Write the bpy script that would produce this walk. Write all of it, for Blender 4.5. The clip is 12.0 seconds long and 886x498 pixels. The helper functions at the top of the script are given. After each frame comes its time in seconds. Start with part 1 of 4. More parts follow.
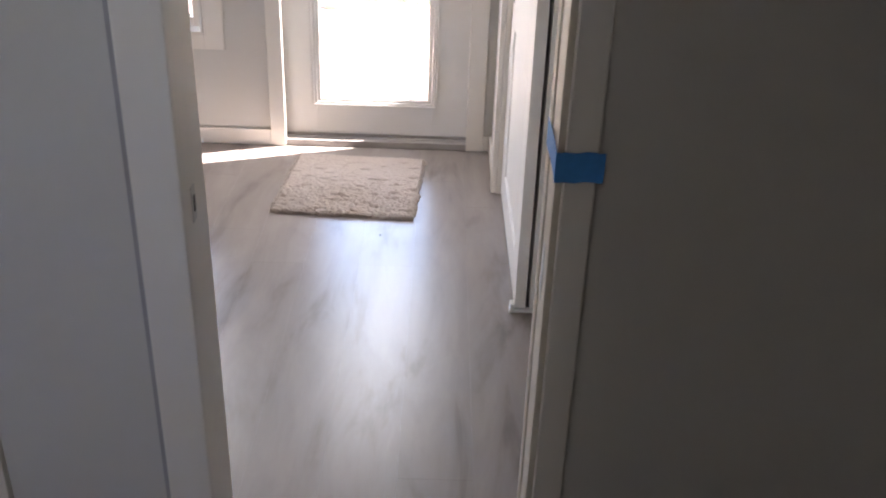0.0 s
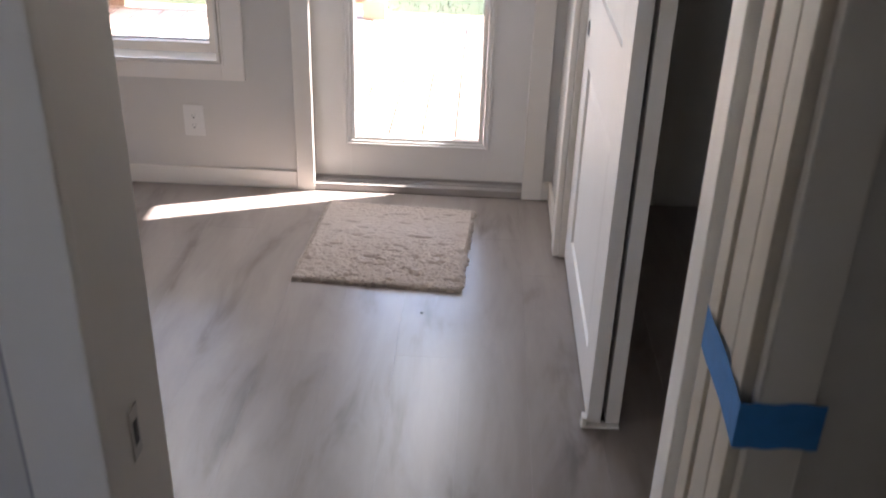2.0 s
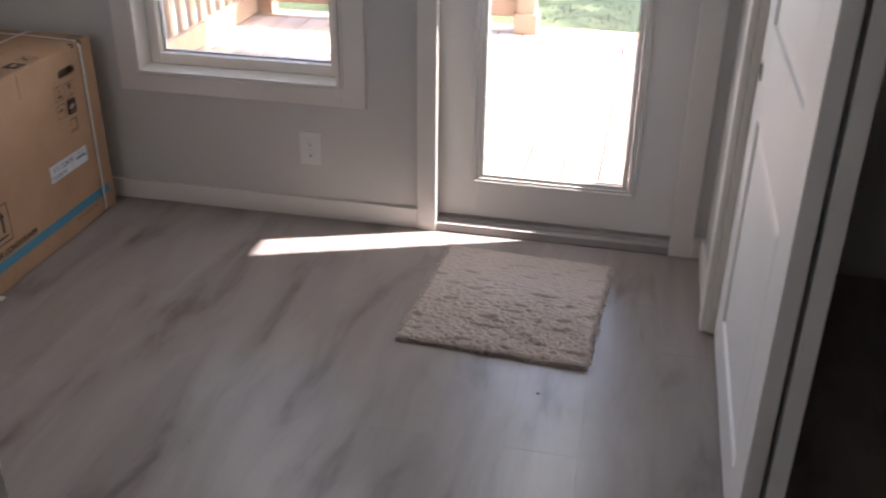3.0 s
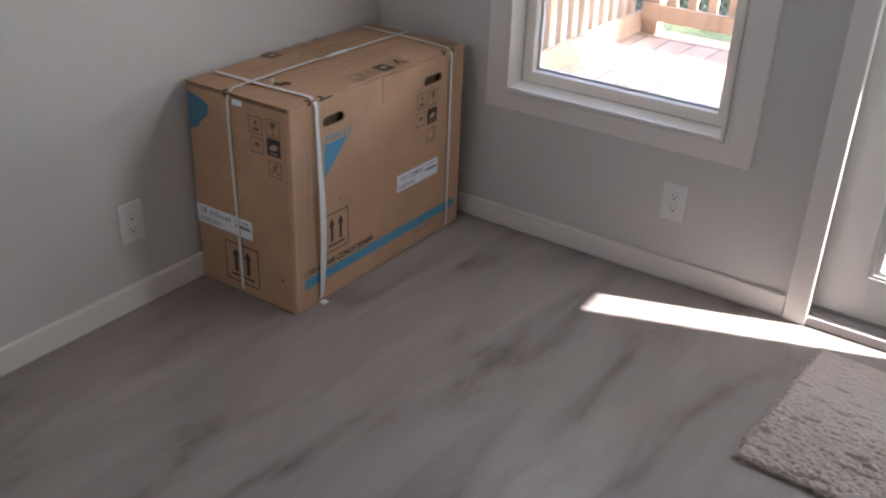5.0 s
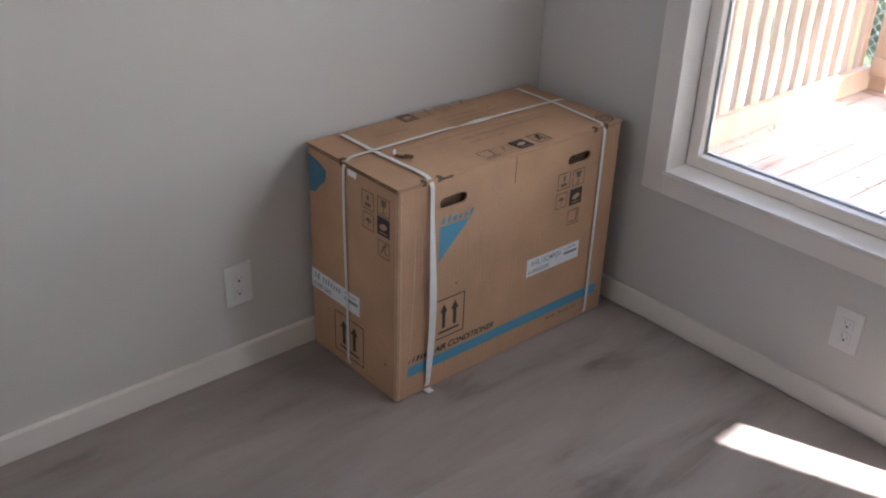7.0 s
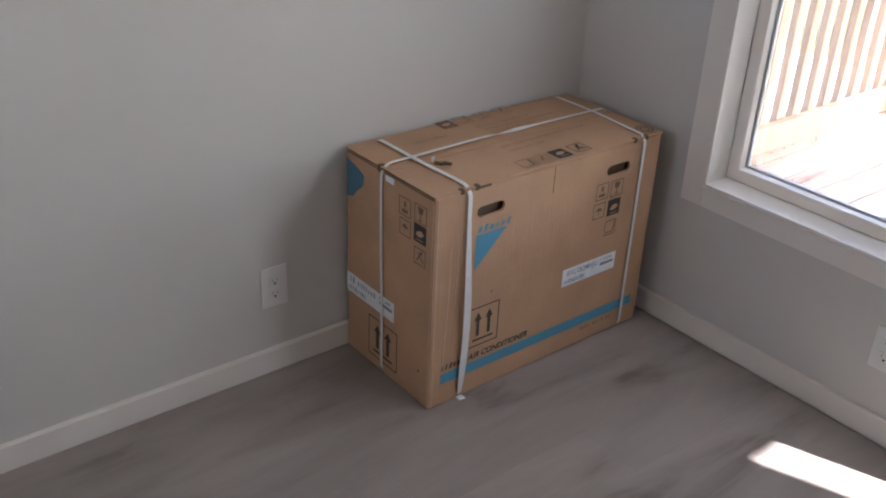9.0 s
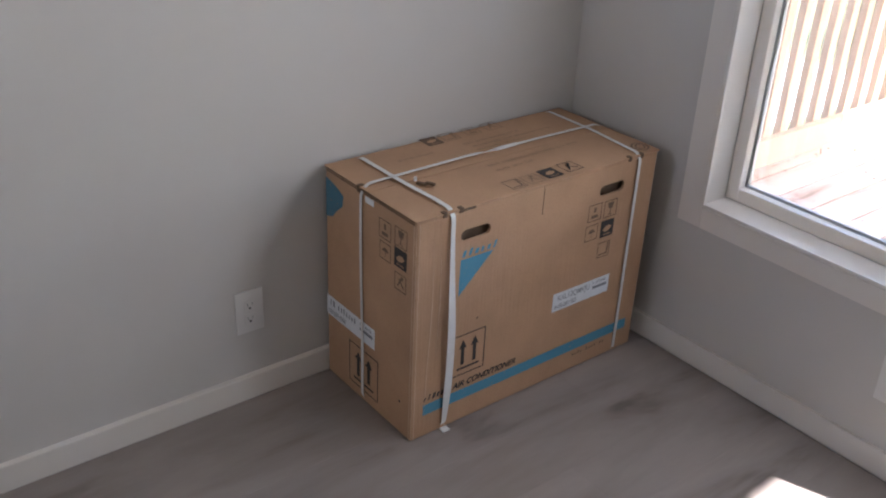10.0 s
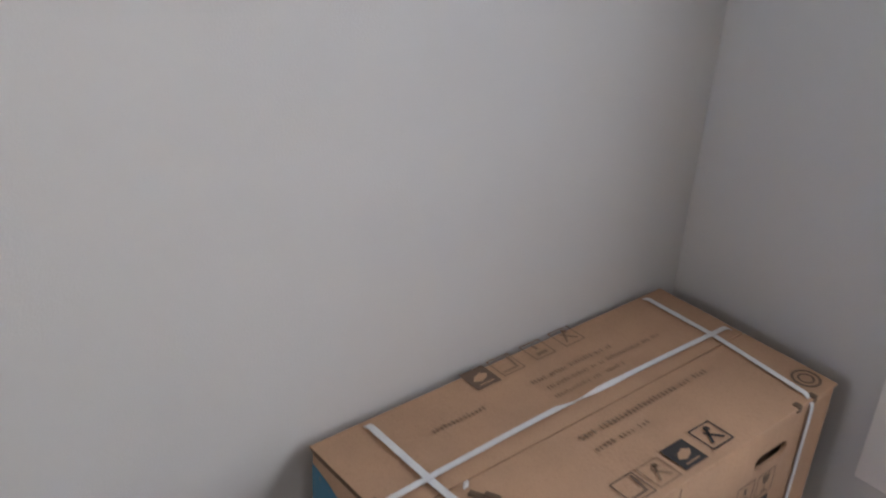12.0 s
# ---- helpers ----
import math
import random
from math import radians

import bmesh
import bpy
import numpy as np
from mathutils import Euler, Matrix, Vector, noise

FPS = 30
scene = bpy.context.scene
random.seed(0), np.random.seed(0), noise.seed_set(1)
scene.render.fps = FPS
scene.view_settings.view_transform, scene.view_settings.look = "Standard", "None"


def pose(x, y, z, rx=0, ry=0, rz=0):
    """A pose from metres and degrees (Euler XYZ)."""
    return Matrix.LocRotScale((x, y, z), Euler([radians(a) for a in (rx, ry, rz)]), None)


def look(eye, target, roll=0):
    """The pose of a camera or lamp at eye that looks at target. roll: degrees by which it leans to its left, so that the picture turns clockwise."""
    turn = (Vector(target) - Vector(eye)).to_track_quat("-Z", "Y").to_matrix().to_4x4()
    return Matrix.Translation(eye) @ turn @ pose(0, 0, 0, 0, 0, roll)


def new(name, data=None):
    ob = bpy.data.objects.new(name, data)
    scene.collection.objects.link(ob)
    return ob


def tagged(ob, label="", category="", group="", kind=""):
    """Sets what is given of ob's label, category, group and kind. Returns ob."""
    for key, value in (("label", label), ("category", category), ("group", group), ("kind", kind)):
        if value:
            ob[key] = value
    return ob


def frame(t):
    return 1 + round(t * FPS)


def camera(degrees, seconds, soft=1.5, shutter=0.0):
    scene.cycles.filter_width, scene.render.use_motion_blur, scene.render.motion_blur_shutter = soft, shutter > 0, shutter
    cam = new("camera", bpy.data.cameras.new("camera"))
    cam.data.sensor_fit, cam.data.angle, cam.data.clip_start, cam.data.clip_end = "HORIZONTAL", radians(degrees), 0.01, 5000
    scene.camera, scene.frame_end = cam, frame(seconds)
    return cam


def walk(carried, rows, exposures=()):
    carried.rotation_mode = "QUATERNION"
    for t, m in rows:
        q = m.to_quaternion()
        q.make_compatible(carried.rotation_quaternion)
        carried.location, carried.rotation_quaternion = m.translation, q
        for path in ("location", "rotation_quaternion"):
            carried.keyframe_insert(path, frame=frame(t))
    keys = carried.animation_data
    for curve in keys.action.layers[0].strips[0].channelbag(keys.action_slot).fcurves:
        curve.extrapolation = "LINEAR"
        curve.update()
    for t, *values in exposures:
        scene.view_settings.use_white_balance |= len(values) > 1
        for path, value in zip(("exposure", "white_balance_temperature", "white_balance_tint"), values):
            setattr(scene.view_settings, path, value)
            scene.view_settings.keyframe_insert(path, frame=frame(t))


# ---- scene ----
# Plan, in metres: the west wall stands at x = 0, the north wall at y = 0, the floor at z = 0.
cam = camera(49.8, 12.0, soft=2.0, shutter=0.3)
PATH = [
    (0, (2.266, -3.99, 1.549), (2.282, -2.211, 0.635), 2.0),
    (0.5, (2.273, -3.921, 1.547), (2.347, -2.145, 0.63), 1.8),
    (1, (2.257, -3.789, 1.52), (2.318, -2.014, 0.601), 1.8),
    (1.5, (2.205, -3.586, 1.521), (2.199, -1.813, 0.596), 1.8),
    (2, (2.208, -3.357, 1.523), (2.147, -1.587, 0.594), 1.8),
    (2.5, (2.254, -3.093, 1.506), (2.129, -1.322, 0.586), 1.6),
    (3, (2.244, -2.926, 1.496), (1.872, -1.196, 0.565), 0.7),
    (3.5, (2.248, -2.804, 1.478), (1.69, -1.12, 0.555), 0.9),
    (3.7, (2.252, -2.755, 1.475), (1.624, -1.096, 0.551), 0.6),
    (5.3, (1.996, -2.51, 1.449), (0.96, -1.073, 0.521), 2.5),
    (5.5, (1.969, -2.44, 1.446), (0.912, -1.017, 0.519), 2.5),
    (6, (1.935, -2.213, 1.482), (0.771, -0.884, 0.544), 1.7),
    (6.5, (1.971, -2.179, 1.538), (0.691, -0.964, 0.598), 1.8),
    (7, (2.007, -2.161, 1.553), (0.685, -0.988, 0.617), 2.1),
    (9, (1.991, -2.161, 1.569), (0.626, -1.04, 0.63), 2.6),
    (9.5, (1.984, -2.107, 1.557), (0.614, -0.992, 0.618), 2.6),
    (10, (1.918, -2.036, 1.561), (0.545, -0.921, 0.626), 2.7),
    (10.5, (1.677, -1.888, 1.552), (0.298, -0.78, 0.618), 2.8),
    (11, (1.471, -1.744, 1.528), (0.092, -0.636, 0.595), 2.8),
    (11.5, (1.229, -1.582, 1.583), (-0.134, -0.466, 0.636), 3.0),
    (12, (0.979, -1.475, 1.561), (-0.357, -0.323, 0.617), 3.2),
]
walk(cam, [(t, look(eye, to, roll)) for t, eye, to, roll in PATH],
     exposures=[(0.0, 5.20, 6520, 17), (1.5, 4.97, 6440, 17), (2.5, 4.37, 6360, 17), (3.5, 3.92, 6260, 16), (5.5, 4.40, 6000, 15), (7.0, 4.45, 6000, 15),
                (9.5, 4.45, 5950, 15), (11.5, 4.55, 5870, 15), (12.0, 4.64, 5890, 15)])

# ---------------------------------------------------------------- daylight
SUN = Vector((0.94 * math.cos(radians(50)), 0.345 * math.cos(radians(50)), math.sin(radians(50)))).normalized()
world = bpy.data.worlds.new("sky")
scene.world = world
world.use_nodes = True
wn = world.node_tree.nodes
sky = wn.new("ShaderNodeTexSky")
sky.sky_type, sky.sun_disc = "NISHITA", False
sky.dust_density, sky.air_density = 3.0, 0.8
sky.sun_elevation, sky.sun_rotation = radians(50), math.atan2(0.94, 0.345)
wn["Background"].inputs["Strength"].default_value = 0.12
world.node_tree.links.new(sky.outputs["Color"], wn["Background"].inputs["Color"])
sun = new("sun", bpy.data.lights.new("sun", "SUN"))
sun.data.energy, sun.data.angle, sun.data.color = 1.45, radians(0.6), (1.0, 0.95, 0.88)
sun.matrix_world = look(SUN * 30, (0, 0, 0))


def opening_lamp(name, at, wide, high, aim, watts, tint=(0.95, 0.975, 1.0)):
    """An added area lamp in a glazed opening, standing in for the sky's light."""
    ob = new(name, bpy.data.lights.new(name, "AREA"))
    ob.data.shape, ob.data.size, ob.data.size_y = "RECTANGLE", wide, high
    ob.data.energy, ob.data.color = watts, tint
    ob.matrix_world = look(at, aim)


opening_lamp("window_light", (0.90, 0.085, 1.57), 0.70, 0.55, (0.90, -2.0, 1.0), 0.32, (0.96, 0.985, 1.0))
# fill lamp in the added hall window, behind the camera
opening_lamp("hall_fill", (1.60, -5.03, 1.60), 0.24, 0.56, (1.70, -3.0, 1.2), 0.18)
# warm fill lamp in the added south window, brightens the north wall
opening_lamp("south_fill", (0.45, -2.60, 1.60), 0.44, 0.44, (0.75, 0.0, 1.1), 0.18, (1.0, 0.93, 0.84))
# added lamp in the door glass, aimed towards the box to brighten it
opening_lamp("door_light", (1.978, 0.030, 1.20), 0.42, 0.90, (0.9, -1.6, 0.4), 0.35, (0.95, 0.985, 1.0))


# ---------------------------------------------------------------- materials
def material(name, rough=0.5, metal=0.0, base=(0.5, 0.5, 0.5)):
    m = bpy.data.materials.new(name)
    m.use_nodes = True
    b = m.node_tree.nodes["Principled BSDF"]
    b.inputs["Roughness"].default_value, b.inputs["Metallic"].default_value = rough, metal
    b.inputs["Base Color"].default_value = (*base, 1)
    return m, m.node_tree.nodes, m.node_tree.links, b


def node(nodes, kind, **values):
    n = nodes.new("ShaderNode" + kind)
    for key, value in values.items():
        n.inputs[key.replace("_", " ")].default_value = value
    return n


def ramp(nodes, links, source, stops):
    r = nodes.new("ShaderNodeValToRGB")
    while len(r.color_ramp.elements) < len(stops):
        r.color_ramp.elements.new(0.5)
    for e, (at, c) in zip(r.color_ramp.elements, stops):
        e.position, e.color = at, (*c, 1)
    links.new(source, r.inputs["Fac"])
    return r


def coords(nodes, links, scale, shift=False):
    tc = nodes.new("ShaderNodeTexCoord")
    mp = nodes.new("ShaderNodeMapping")
    mp.inputs["Scale"].default_value = scale
    source = tc.outputs["Object"]
    if shift is None:
        source = nodes.new("ShaderNodeNewGeometry").outputs["Position"]
    if shift:
        info = nodes.new("ShaderNodeObjectInfo")
        mul = nodes.new("ShaderNodeVectorMath")
        mul.operation = "MULTIPLY_ADD"
        mul.inputs[1].default_value = (31.0, 47.0, 19.0)
        links.new(info.outputs["Random"], mul.inputs[0])
        links.new(source, mul.inputs[2])
        source = mul.outputs[0]
    links.new(source, mp.inputs["Vector"])
    return mp.outputs["Vector"]


def bump(nodes, links, b, height, strength, distance):
    n = node(nodes, "Bump", Strength=strength, Distance=distance)
    links.new(height, n.inputs["Height"])
    links.new(n.outputs["Normal"], b.inputs["Normal"])


def painted(name, base, rough, grain, lift, spread=0.03, mottle=2.0):
    """Paint: slight mottling, fine texture of the roller."""
    m, n, l, b = material(name, rough)
    big = node(n, "TexNoise", Scale=mottle, Detail=4.0)
    l.new(coords(n, l, (1, 1, 1)), big.inputs["Vector"])
    dark = tuple(c * (1 - spread * 2) for c in base)
    light = tuple(min(1, c * (1 + spread)) for c in base)
    l.new(ramp(n, l, big.outputs["Fac"], [(0.3, dark), (0.7, light)]).outputs["Color"], b.inputs["Base Color"])
    fine = node(n, "TexNoise", Scale=grain, Detail=3.0)
    l.new(coords(n, l, (1, 1, 1)), fine.inputs["Vector"])
    bump(n, l, b, fine.outputs["Fac"], lift, 0.002)
    return m


def wood(name, light, dark, knot, rough, stretch, streaks=(0.35, 0.6), along="y", lift=0.1, coarse=9.0, soft=6.0, fibre=0.4, vary=0.055, shift=True, wave=0.8):
    m, n, l, b = material(name, rough)
    s = {"x": (stretch, 1, 1), "y": (1, stretch, 1), "z": (1, 1, stretch)}[along]
    broad = node(n, "TexNoise", Scale=coarse, Detail=soft, Roughness=0.55, Distortion=wave)
    l.new(coords(n, l, s, shift), broad.inputs["Vector"])
    fine = node(n, "TexNoise", Scale=70.0, Detail=5.0, Roughness=0.7)
    l.new(coords(n, l, tuple(v * (0.6 if v != 1 else 1) for v in s), True), fine.inputs["Vector"])
    tone = ramp(n, l, broad.outputs["Fac"], [(streaks[0] - 0.1, knot), (streaks[0] + 0.04, dark), (streaks[1], light)])
    grain = ramp(n, l, fine.outputs["Fac"], [(0.3, (0.72, 0.70, 0.68)), (0.6, (1, 1, 1))])
    mix = n.new("ShaderNodeMixRGB")
    mix.blend_type = "MULTIPLY"
    mix.inputs["Fac"].default_value = fibre
    l.new(tone.outputs["Color"], mix.inputs["Color1"])
    l.new(grain.outputs["Color"], mix.inputs["Color2"])
    info = n.new("ShaderNodeObjectInfo")
    hue = n.new("ShaderNodeHueSaturation")
    span = node(n, "MapRange")
    span.inputs["To Min"].default_value, span.inputs["To Max"].default_value = 1 - vary, 1 + vary
    l.new(info.outputs["Random"], span.inputs["Value"])
    l.new(span.outputs["Result"], hue.inputs["Value"])
    l.new(mix.outputs["Color"], hue.inputs["Color"])
    l.new(hue.outputs["Color"], b.inputs["Base Color"])
    bump(n, l, b, fine.outputs["Fac"], lift, 0.001)
    return m


def cardboard(name, base):
    m, n, l, b = material(name, 0.75)
    big = node(n, "TexNoise", Scale=5.0, Detail=5.0, Roughness=0.6)
    l.new(coords(n, l, (1, 1, 1)), big.inputs["Vector"])
    flute = node(n, "TexNoise", Scale=40.0, Detail=3.0)
    l.new(coords(n, l, (3.5, 3.5, 0.25)), flute.inputs["Vector"])
    fleck = node(n, "TexNoise", Scale=420.0, Detail=2.0)
    l.new(coords(n, l, (1, 1, 0.4)), fleck.inputs["Vector"])
    tone = ramp(n, l, big.outputs["Fac"], [(0.3, tuple(c * 0.86 for c in base)), (0.7, tuple(c * 1.06 for c in base))])
    spots = ramp(n, l, fleck.outputs["Fac"], [(0.34, (0.78, 0.74, 0.7)), (0.46, (1, 1, 1))])
    mix = n.new("ShaderNodeMixRGB")
    mix.blend_type = "MULTIPLY"
    mix.inputs["Fac"].default_value = 0.55
    l.new(tone.outputs["Color"], mix.inputs["Color1"])
    l.new(spots.outputs["Color"], mix.inputs["Color2"])
    l.new(mix.outputs["Color"], b.inputs["Base Color"])
    both = n.new("ShaderNodeMath")
    both.operation = "ADD"
    l.new(flute.outputs["Fac"], both.inputs[0])
    l.new(big.outputs["Fac"], both.inputs[1])
    dent = node(n, "TexNoise", Scale=9.0, Detail=2.0)
    l.new(coords(n, l, (1, 1, 0.6)), dent.inputs["Vector"])
    deep = n.new("ShaderNodeMath")
    deep.operation = "MULTIPLY_ADD"
    deep.inputs[1].default_value = 3.0
    l.new(dent.outputs["Fac"], deep.inputs[0])
    l.new(both.outputs["Value"], deep.inputs[2])
    bump(n, l, b, deep.outputs["Value"], 0.22, 0.005)
    return m


def worn_print(name, base, rough, paper):
    """Ink on board, thin and patchy."""
    m, n, l, b = material(name, rough)
    t = node(n, "TexNoise", Scale=90.0, Detail=4.0, Roughness=0.7)
    l.new(coords(n, l, (1, 1, 1)), t.inputs["Vector"])
    l.new(ramp(n, l, t.outputs["Fac"], [(0.30, paper), (0.40, base)]).outputs["Color"], b.inputs["Base Color"])
    return m


def glass_pane(name):
    m = bpy.data.materials.new(name)
    m.use_nodes = True
    n, l = m.node_tree.nodes, m.node_tree.links
    n.remove(n["Principled BSDF"])
    clear, gloss, mix = n.new("ShaderNodeBsdfTransparent"), n.new("ShaderNodeBsdfGlossy"), n.new("ShaderNodeMixShader")
    clear.inputs["Color"].default_value = (0.93, 0.95, 0.94, 1)
    gloss.inputs["Roughness"].default_value = 0.02
    fres = node(n, "Fresnel", IOR=1.45)
    l.new(fres.outputs["Fac"], mix.inputs["Fac"])
    l.new(clear.outputs["BSDF"], mix.inputs[1])
    l.new(gloss.outputs["BSDF"], mix.inputs[2])
    l.new(mix.outputs["Shader"], n["Material Output"].inputs["Surface"])
    return m


def turf(name):
    m, n, l, b = material(name, 0.9)
    a = node(n, "TexNoise", Scale=1.3, Detail=8.0, Roughness=0.7)
    l.new(coords(n, l, (1, 1, 1)), a.inputs["Vector"])
    l.new(ramp(n, l, a.outputs["Fac"], [(0.30, (0.13, 0.125, 0.075)), (0.48, (0.108, 0.122, 0.066)), (0.70, (0.118, 0.132, 0.072))]).outputs["Color"],
          b.inputs["Base Color"])
    f = node(n, "TexNoise", Scale=60.0, Detail=4.0)
    l.new(coords(n, l, (1, 1, 1)), f.inputs["Vector"])
    b.inputs["Specular IOR Level"].default_value = 0.05
    bump(n, l, b, f.outputs["Fac"], 0.25, 0.02)
    return m


def tufted(name, base):
    m, n, l, b = material(name, 0.95)
    b.inputs["Specular IOR Level"].default_value = 0.1
    geo = n.new("ShaderNodeNewGeometry")
    l.new(ramp(n, l, geo.outputs["Random Per Island"], [(0.0, tuple(c * 0.85 for c in base)), (0.5, base), (1.0, tuple(min(0.95, c * 1.1) for c in base))]).outputs["Color"],
          b.inputs["Base Color"])
    return m


WALL = painted("wall_paint", (0.60, 0.57, 0.532), 0.55, 260.0, 0.18, 0.012)
# unseen ceiling, greyed so less light bounces onto floor and box
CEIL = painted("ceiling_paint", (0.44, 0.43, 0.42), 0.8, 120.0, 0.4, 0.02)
TRIM = painted("white_trim_paint", (0.775, 0.725, 0.665), 0.45, 180.0, 0.06, 0.015, 4.0)
DOORP = painted("white_door_paint", (0.78, 0.745, 0.705), 0.55, 220.0, 0.06, 0.015, 4.0)
# grey of the painted shadow strip beside the hall casing
SHADE_STRIP = painted("casing_shade_grey", (0.36, 0.335, 0.34), 0.7, 120.0, 0.1, 0.05, 12.0)
PRIMED = painted("cream_primer", (0.66, 0.585, 0.49), 0.55, 150.0, 0.08, 0.03, 6.0)
VINYL = painted("white_vinyl", (0.87, 0.79, 0.70), 0.55, 90.0, 0.03, 0.01)
PLATE = painted("white_plastic", (0.74, 0.72, 0.69), 0.3, 90.0, 0.02, 0.01)
SILL = painted("grey_sill", (0.36, 0.33, 0.315), 0.5, 150.0, 0.15, 0.06, 9.0)
FLOORING = wood("grey_oak_laminate", (0.314, 0.271, 0.250), (0.262, 0.224, 0.206), (0.150, 0.122, 0.111), 0.31, 0.24, (0.395, 0.62), "y", 0.04, 7.5, 4.2, 0.16, 0.035, None, 0.5)
SUBFLOOR = painted("subfloor", (0.14, 0.12, 0.10), 0.9, 90.0, 0.2, 0.05)
DECKING = wood("cedar_decking", (0.46, 0.355, 0.295), (0.40, 0.30, 0.245), (0.18, 0.12, 0.09), 0.7, 0.12, (0.32, 0.6), "y", 0.3)
DECKX = wood("cedar_rim", (0.40, 0.28, 0.20), (0.33, 0.22, 0.15), (0.19, 0.11, 0.07), 0.7, 0.12, (0.32, 0.6), "x", 0.3)
PINE = wood("new_pine", (0.44, 0.295, 0.195), (0.38, 0.25, 0.16), (0.20, 0.12, 0.07), 0.6, 0.12, (0.30, 0.6), "z", 0.25)
CARD = cardboard("brown_cardboard", (0.475, 0.288, 0.168))
CARD_PALE = cardboard("rubbed_cardboard", (0.60, 0.42, 0.29))
# dark board: raw edges, and shade in the hand holes and lid gap
CARD_RAW_SHADE = cardboard("raw_and_shaded_cardboard", (0.13, 0.08, 0.045))
BLUE = worn_print("blue_ink", (0.075, 0.265, 0.39), 0.6, (0.24, 0.27, 0.26))
BLUEWORN = worn_print("worn_blue_ink", (0.062, 0.17, 0.245), 0.65, (0.26, 0.19, 0.13))
BLACK = worn_print("black_ink", (0.035, 0.03, 0.028), 0.65, (0.10, 0.065, 0.04))
LIDINK = worn_print("pale_ink", (0.27, 0.168, 0.098), 0.7, (0.39, 0.24, 0.137))
FAINT = worn_print("faded_ink", (0.15, 0.095, 0.06), 0.7, (0.28, 0.18, 0.105))
PAPER = painted("label_paper", (0.74, 0.76, 0.79), 0.5, 200.0, 0.03, 0.02, 30.0)
GREYINK = worn_print("grey_ink", (0.22, 0.23, 0.26), 0.6, (0.45, 0.46, 0.48))
STRAP = painted("white_strap", (0.70, 0.69, 0.67), 0.32, 300.0, 0.25, 0.03, 40.0)
TAPE = painted("blue_masking_tape", (0.04, 0.24, 0.62), 0.55, 500.0, 0.3, 0.05, 60.0)
DARK = material("dark_slot", 0.6, 0.0, (0.015, 0.014, 0.013))[0]
SPACER = material("grey_spacer", 0.6, 0.0, (0.38, 0.37, 0.35))[0]
GASKET = material("grey_gasket", 0.6, 0.0, (0.34, 0.33, 0.31))[0]
STEEL = material("satin_nickel", 0.35, 1.0, (0.55, 0.53, 0.5))[0]
ALUM = material("aluminium", 0.3, 1.0, (0.75, 0.75, 0.74))[0]
GALV = material("galvanised_wire", 0.45, 0.7, (0.62, 0.63, 0.64))[0]
GLASS = glass_pane("window_glass")
SIDING = painted("lap_siding", (0.55, 0.56, 0.56), 0.6, 60.0, 0.1, 0.03)
ROOFING = painted("roofing", (0.42, 0.34, 0.26), 0.8, 60.0, 0.3, 0.06)
TURF = turf("lawn")
BLADES = tufted("grass_blades", (0.108, 0.122, 0.068))
LEAVES = tufted("shrub_leaves", (0.06, 0.10, 0.045))
SHAG = tufted("beige_shag", (0.47, 0.40, 0.355))
MATBASE = painted("rug_backing", (0.36, 0.29, 0.25), 0.95, 200.0, 0.4, 0.05)
REED = tufted("tall_grass_blades", (0.16, 0.185, 0.10))
LITTER = tufted("dry_litter", (0.13, 0.09, 0.06))
CRUMB = material("dark_crumb", 0.8, 0.0, (0.05, 0.04, 0.035))[0]


# ---------------------------------------------------------------- builders
def brick(bm, x0, x1, y0, y1, z0, z1, edge=0.0, seg=2):
    vs = [bm.verts.new((x, y, z)) for x in (x0, x1) for y in (y0, y1) for z in (z0, z1)]
    fs = [bm.faces.new([vs[i] for i in f]) for f in ((0, 1, 3, 2), (4, 6, 7, 5), (0, 4, 5, 1), (2, 3, 7, 6), (0, 2, 6, 4), (1, 5, 7, 3))]
    if edge:
        es = list({e for f in fs for e in f.edges})
        bmesh.ops.bevel(bm, geom=es, offset=edge, segments=seg, affect="EDGES", profile=0.6)
    return bm


def block(*a, **k):
    return brick(bmesh.new(), *a, **k)


def finish(bm, name, mat, smooth=False):
    bmesh.ops.recalc_face_normals(bm, faces=bm.faces)
    me = bpy.data.meshes.new(name)
    bm.to_mesh(me)
    bm.free()
    me.materials.append(mat)
    if smooth:
        me.polygons.foreach_set("use_smooth", [True] * len(me.polygons))
    return me


def part(name, bm, mat, parent=None, label="", smooth=False):
    ob = new(name, finish(bm, name, mat, smooth))
    ob.parent = parent
    return tagged(ob, label)


def thing(name, label, category, at=(0, 0, 0), group="", kind=""):
    ob = new(name)
    ob.empty_display_size = 0.1
    ob.location = at
    return tagged(ob, label, category, group, kind)


def structure(name, bm, mat, label, category="", smooth=False):
    return tagged(new(name, finish(bm, name, mat, smooth)), label, category, "", "structure")


def child(name, bm, mat, parent, label="", smooth=False):
    """A part given in world places under a thing that stands elsewhere."""
    bmesh.ops.translate(bm, verts=bm.verts, vec=-Vector(parent.location))
    return part(name, bm, mat, parent, label, smooth)


def ring(bm, x0, x1, z0, z1, wl, wr, wb, wt, y0, y1, edge=0.0):
    """A frame of four butted bars standing in the x-z plane."""
    brick(bm, x0, x0 + wl, y0, y1, z0, z1, edge)
    brick(bm, x1 - wr, x1, y0, y1, z0, z1, edge)
    if wb:
        brick(bm, x0 + wl, x1 - wr, y0, y1, z0, z0 + wb, edge)
    if wt:
        brick(bm, x0 + wl, x1 - wr, y0, y1, z1 - wt, z1, edge)
    return bm


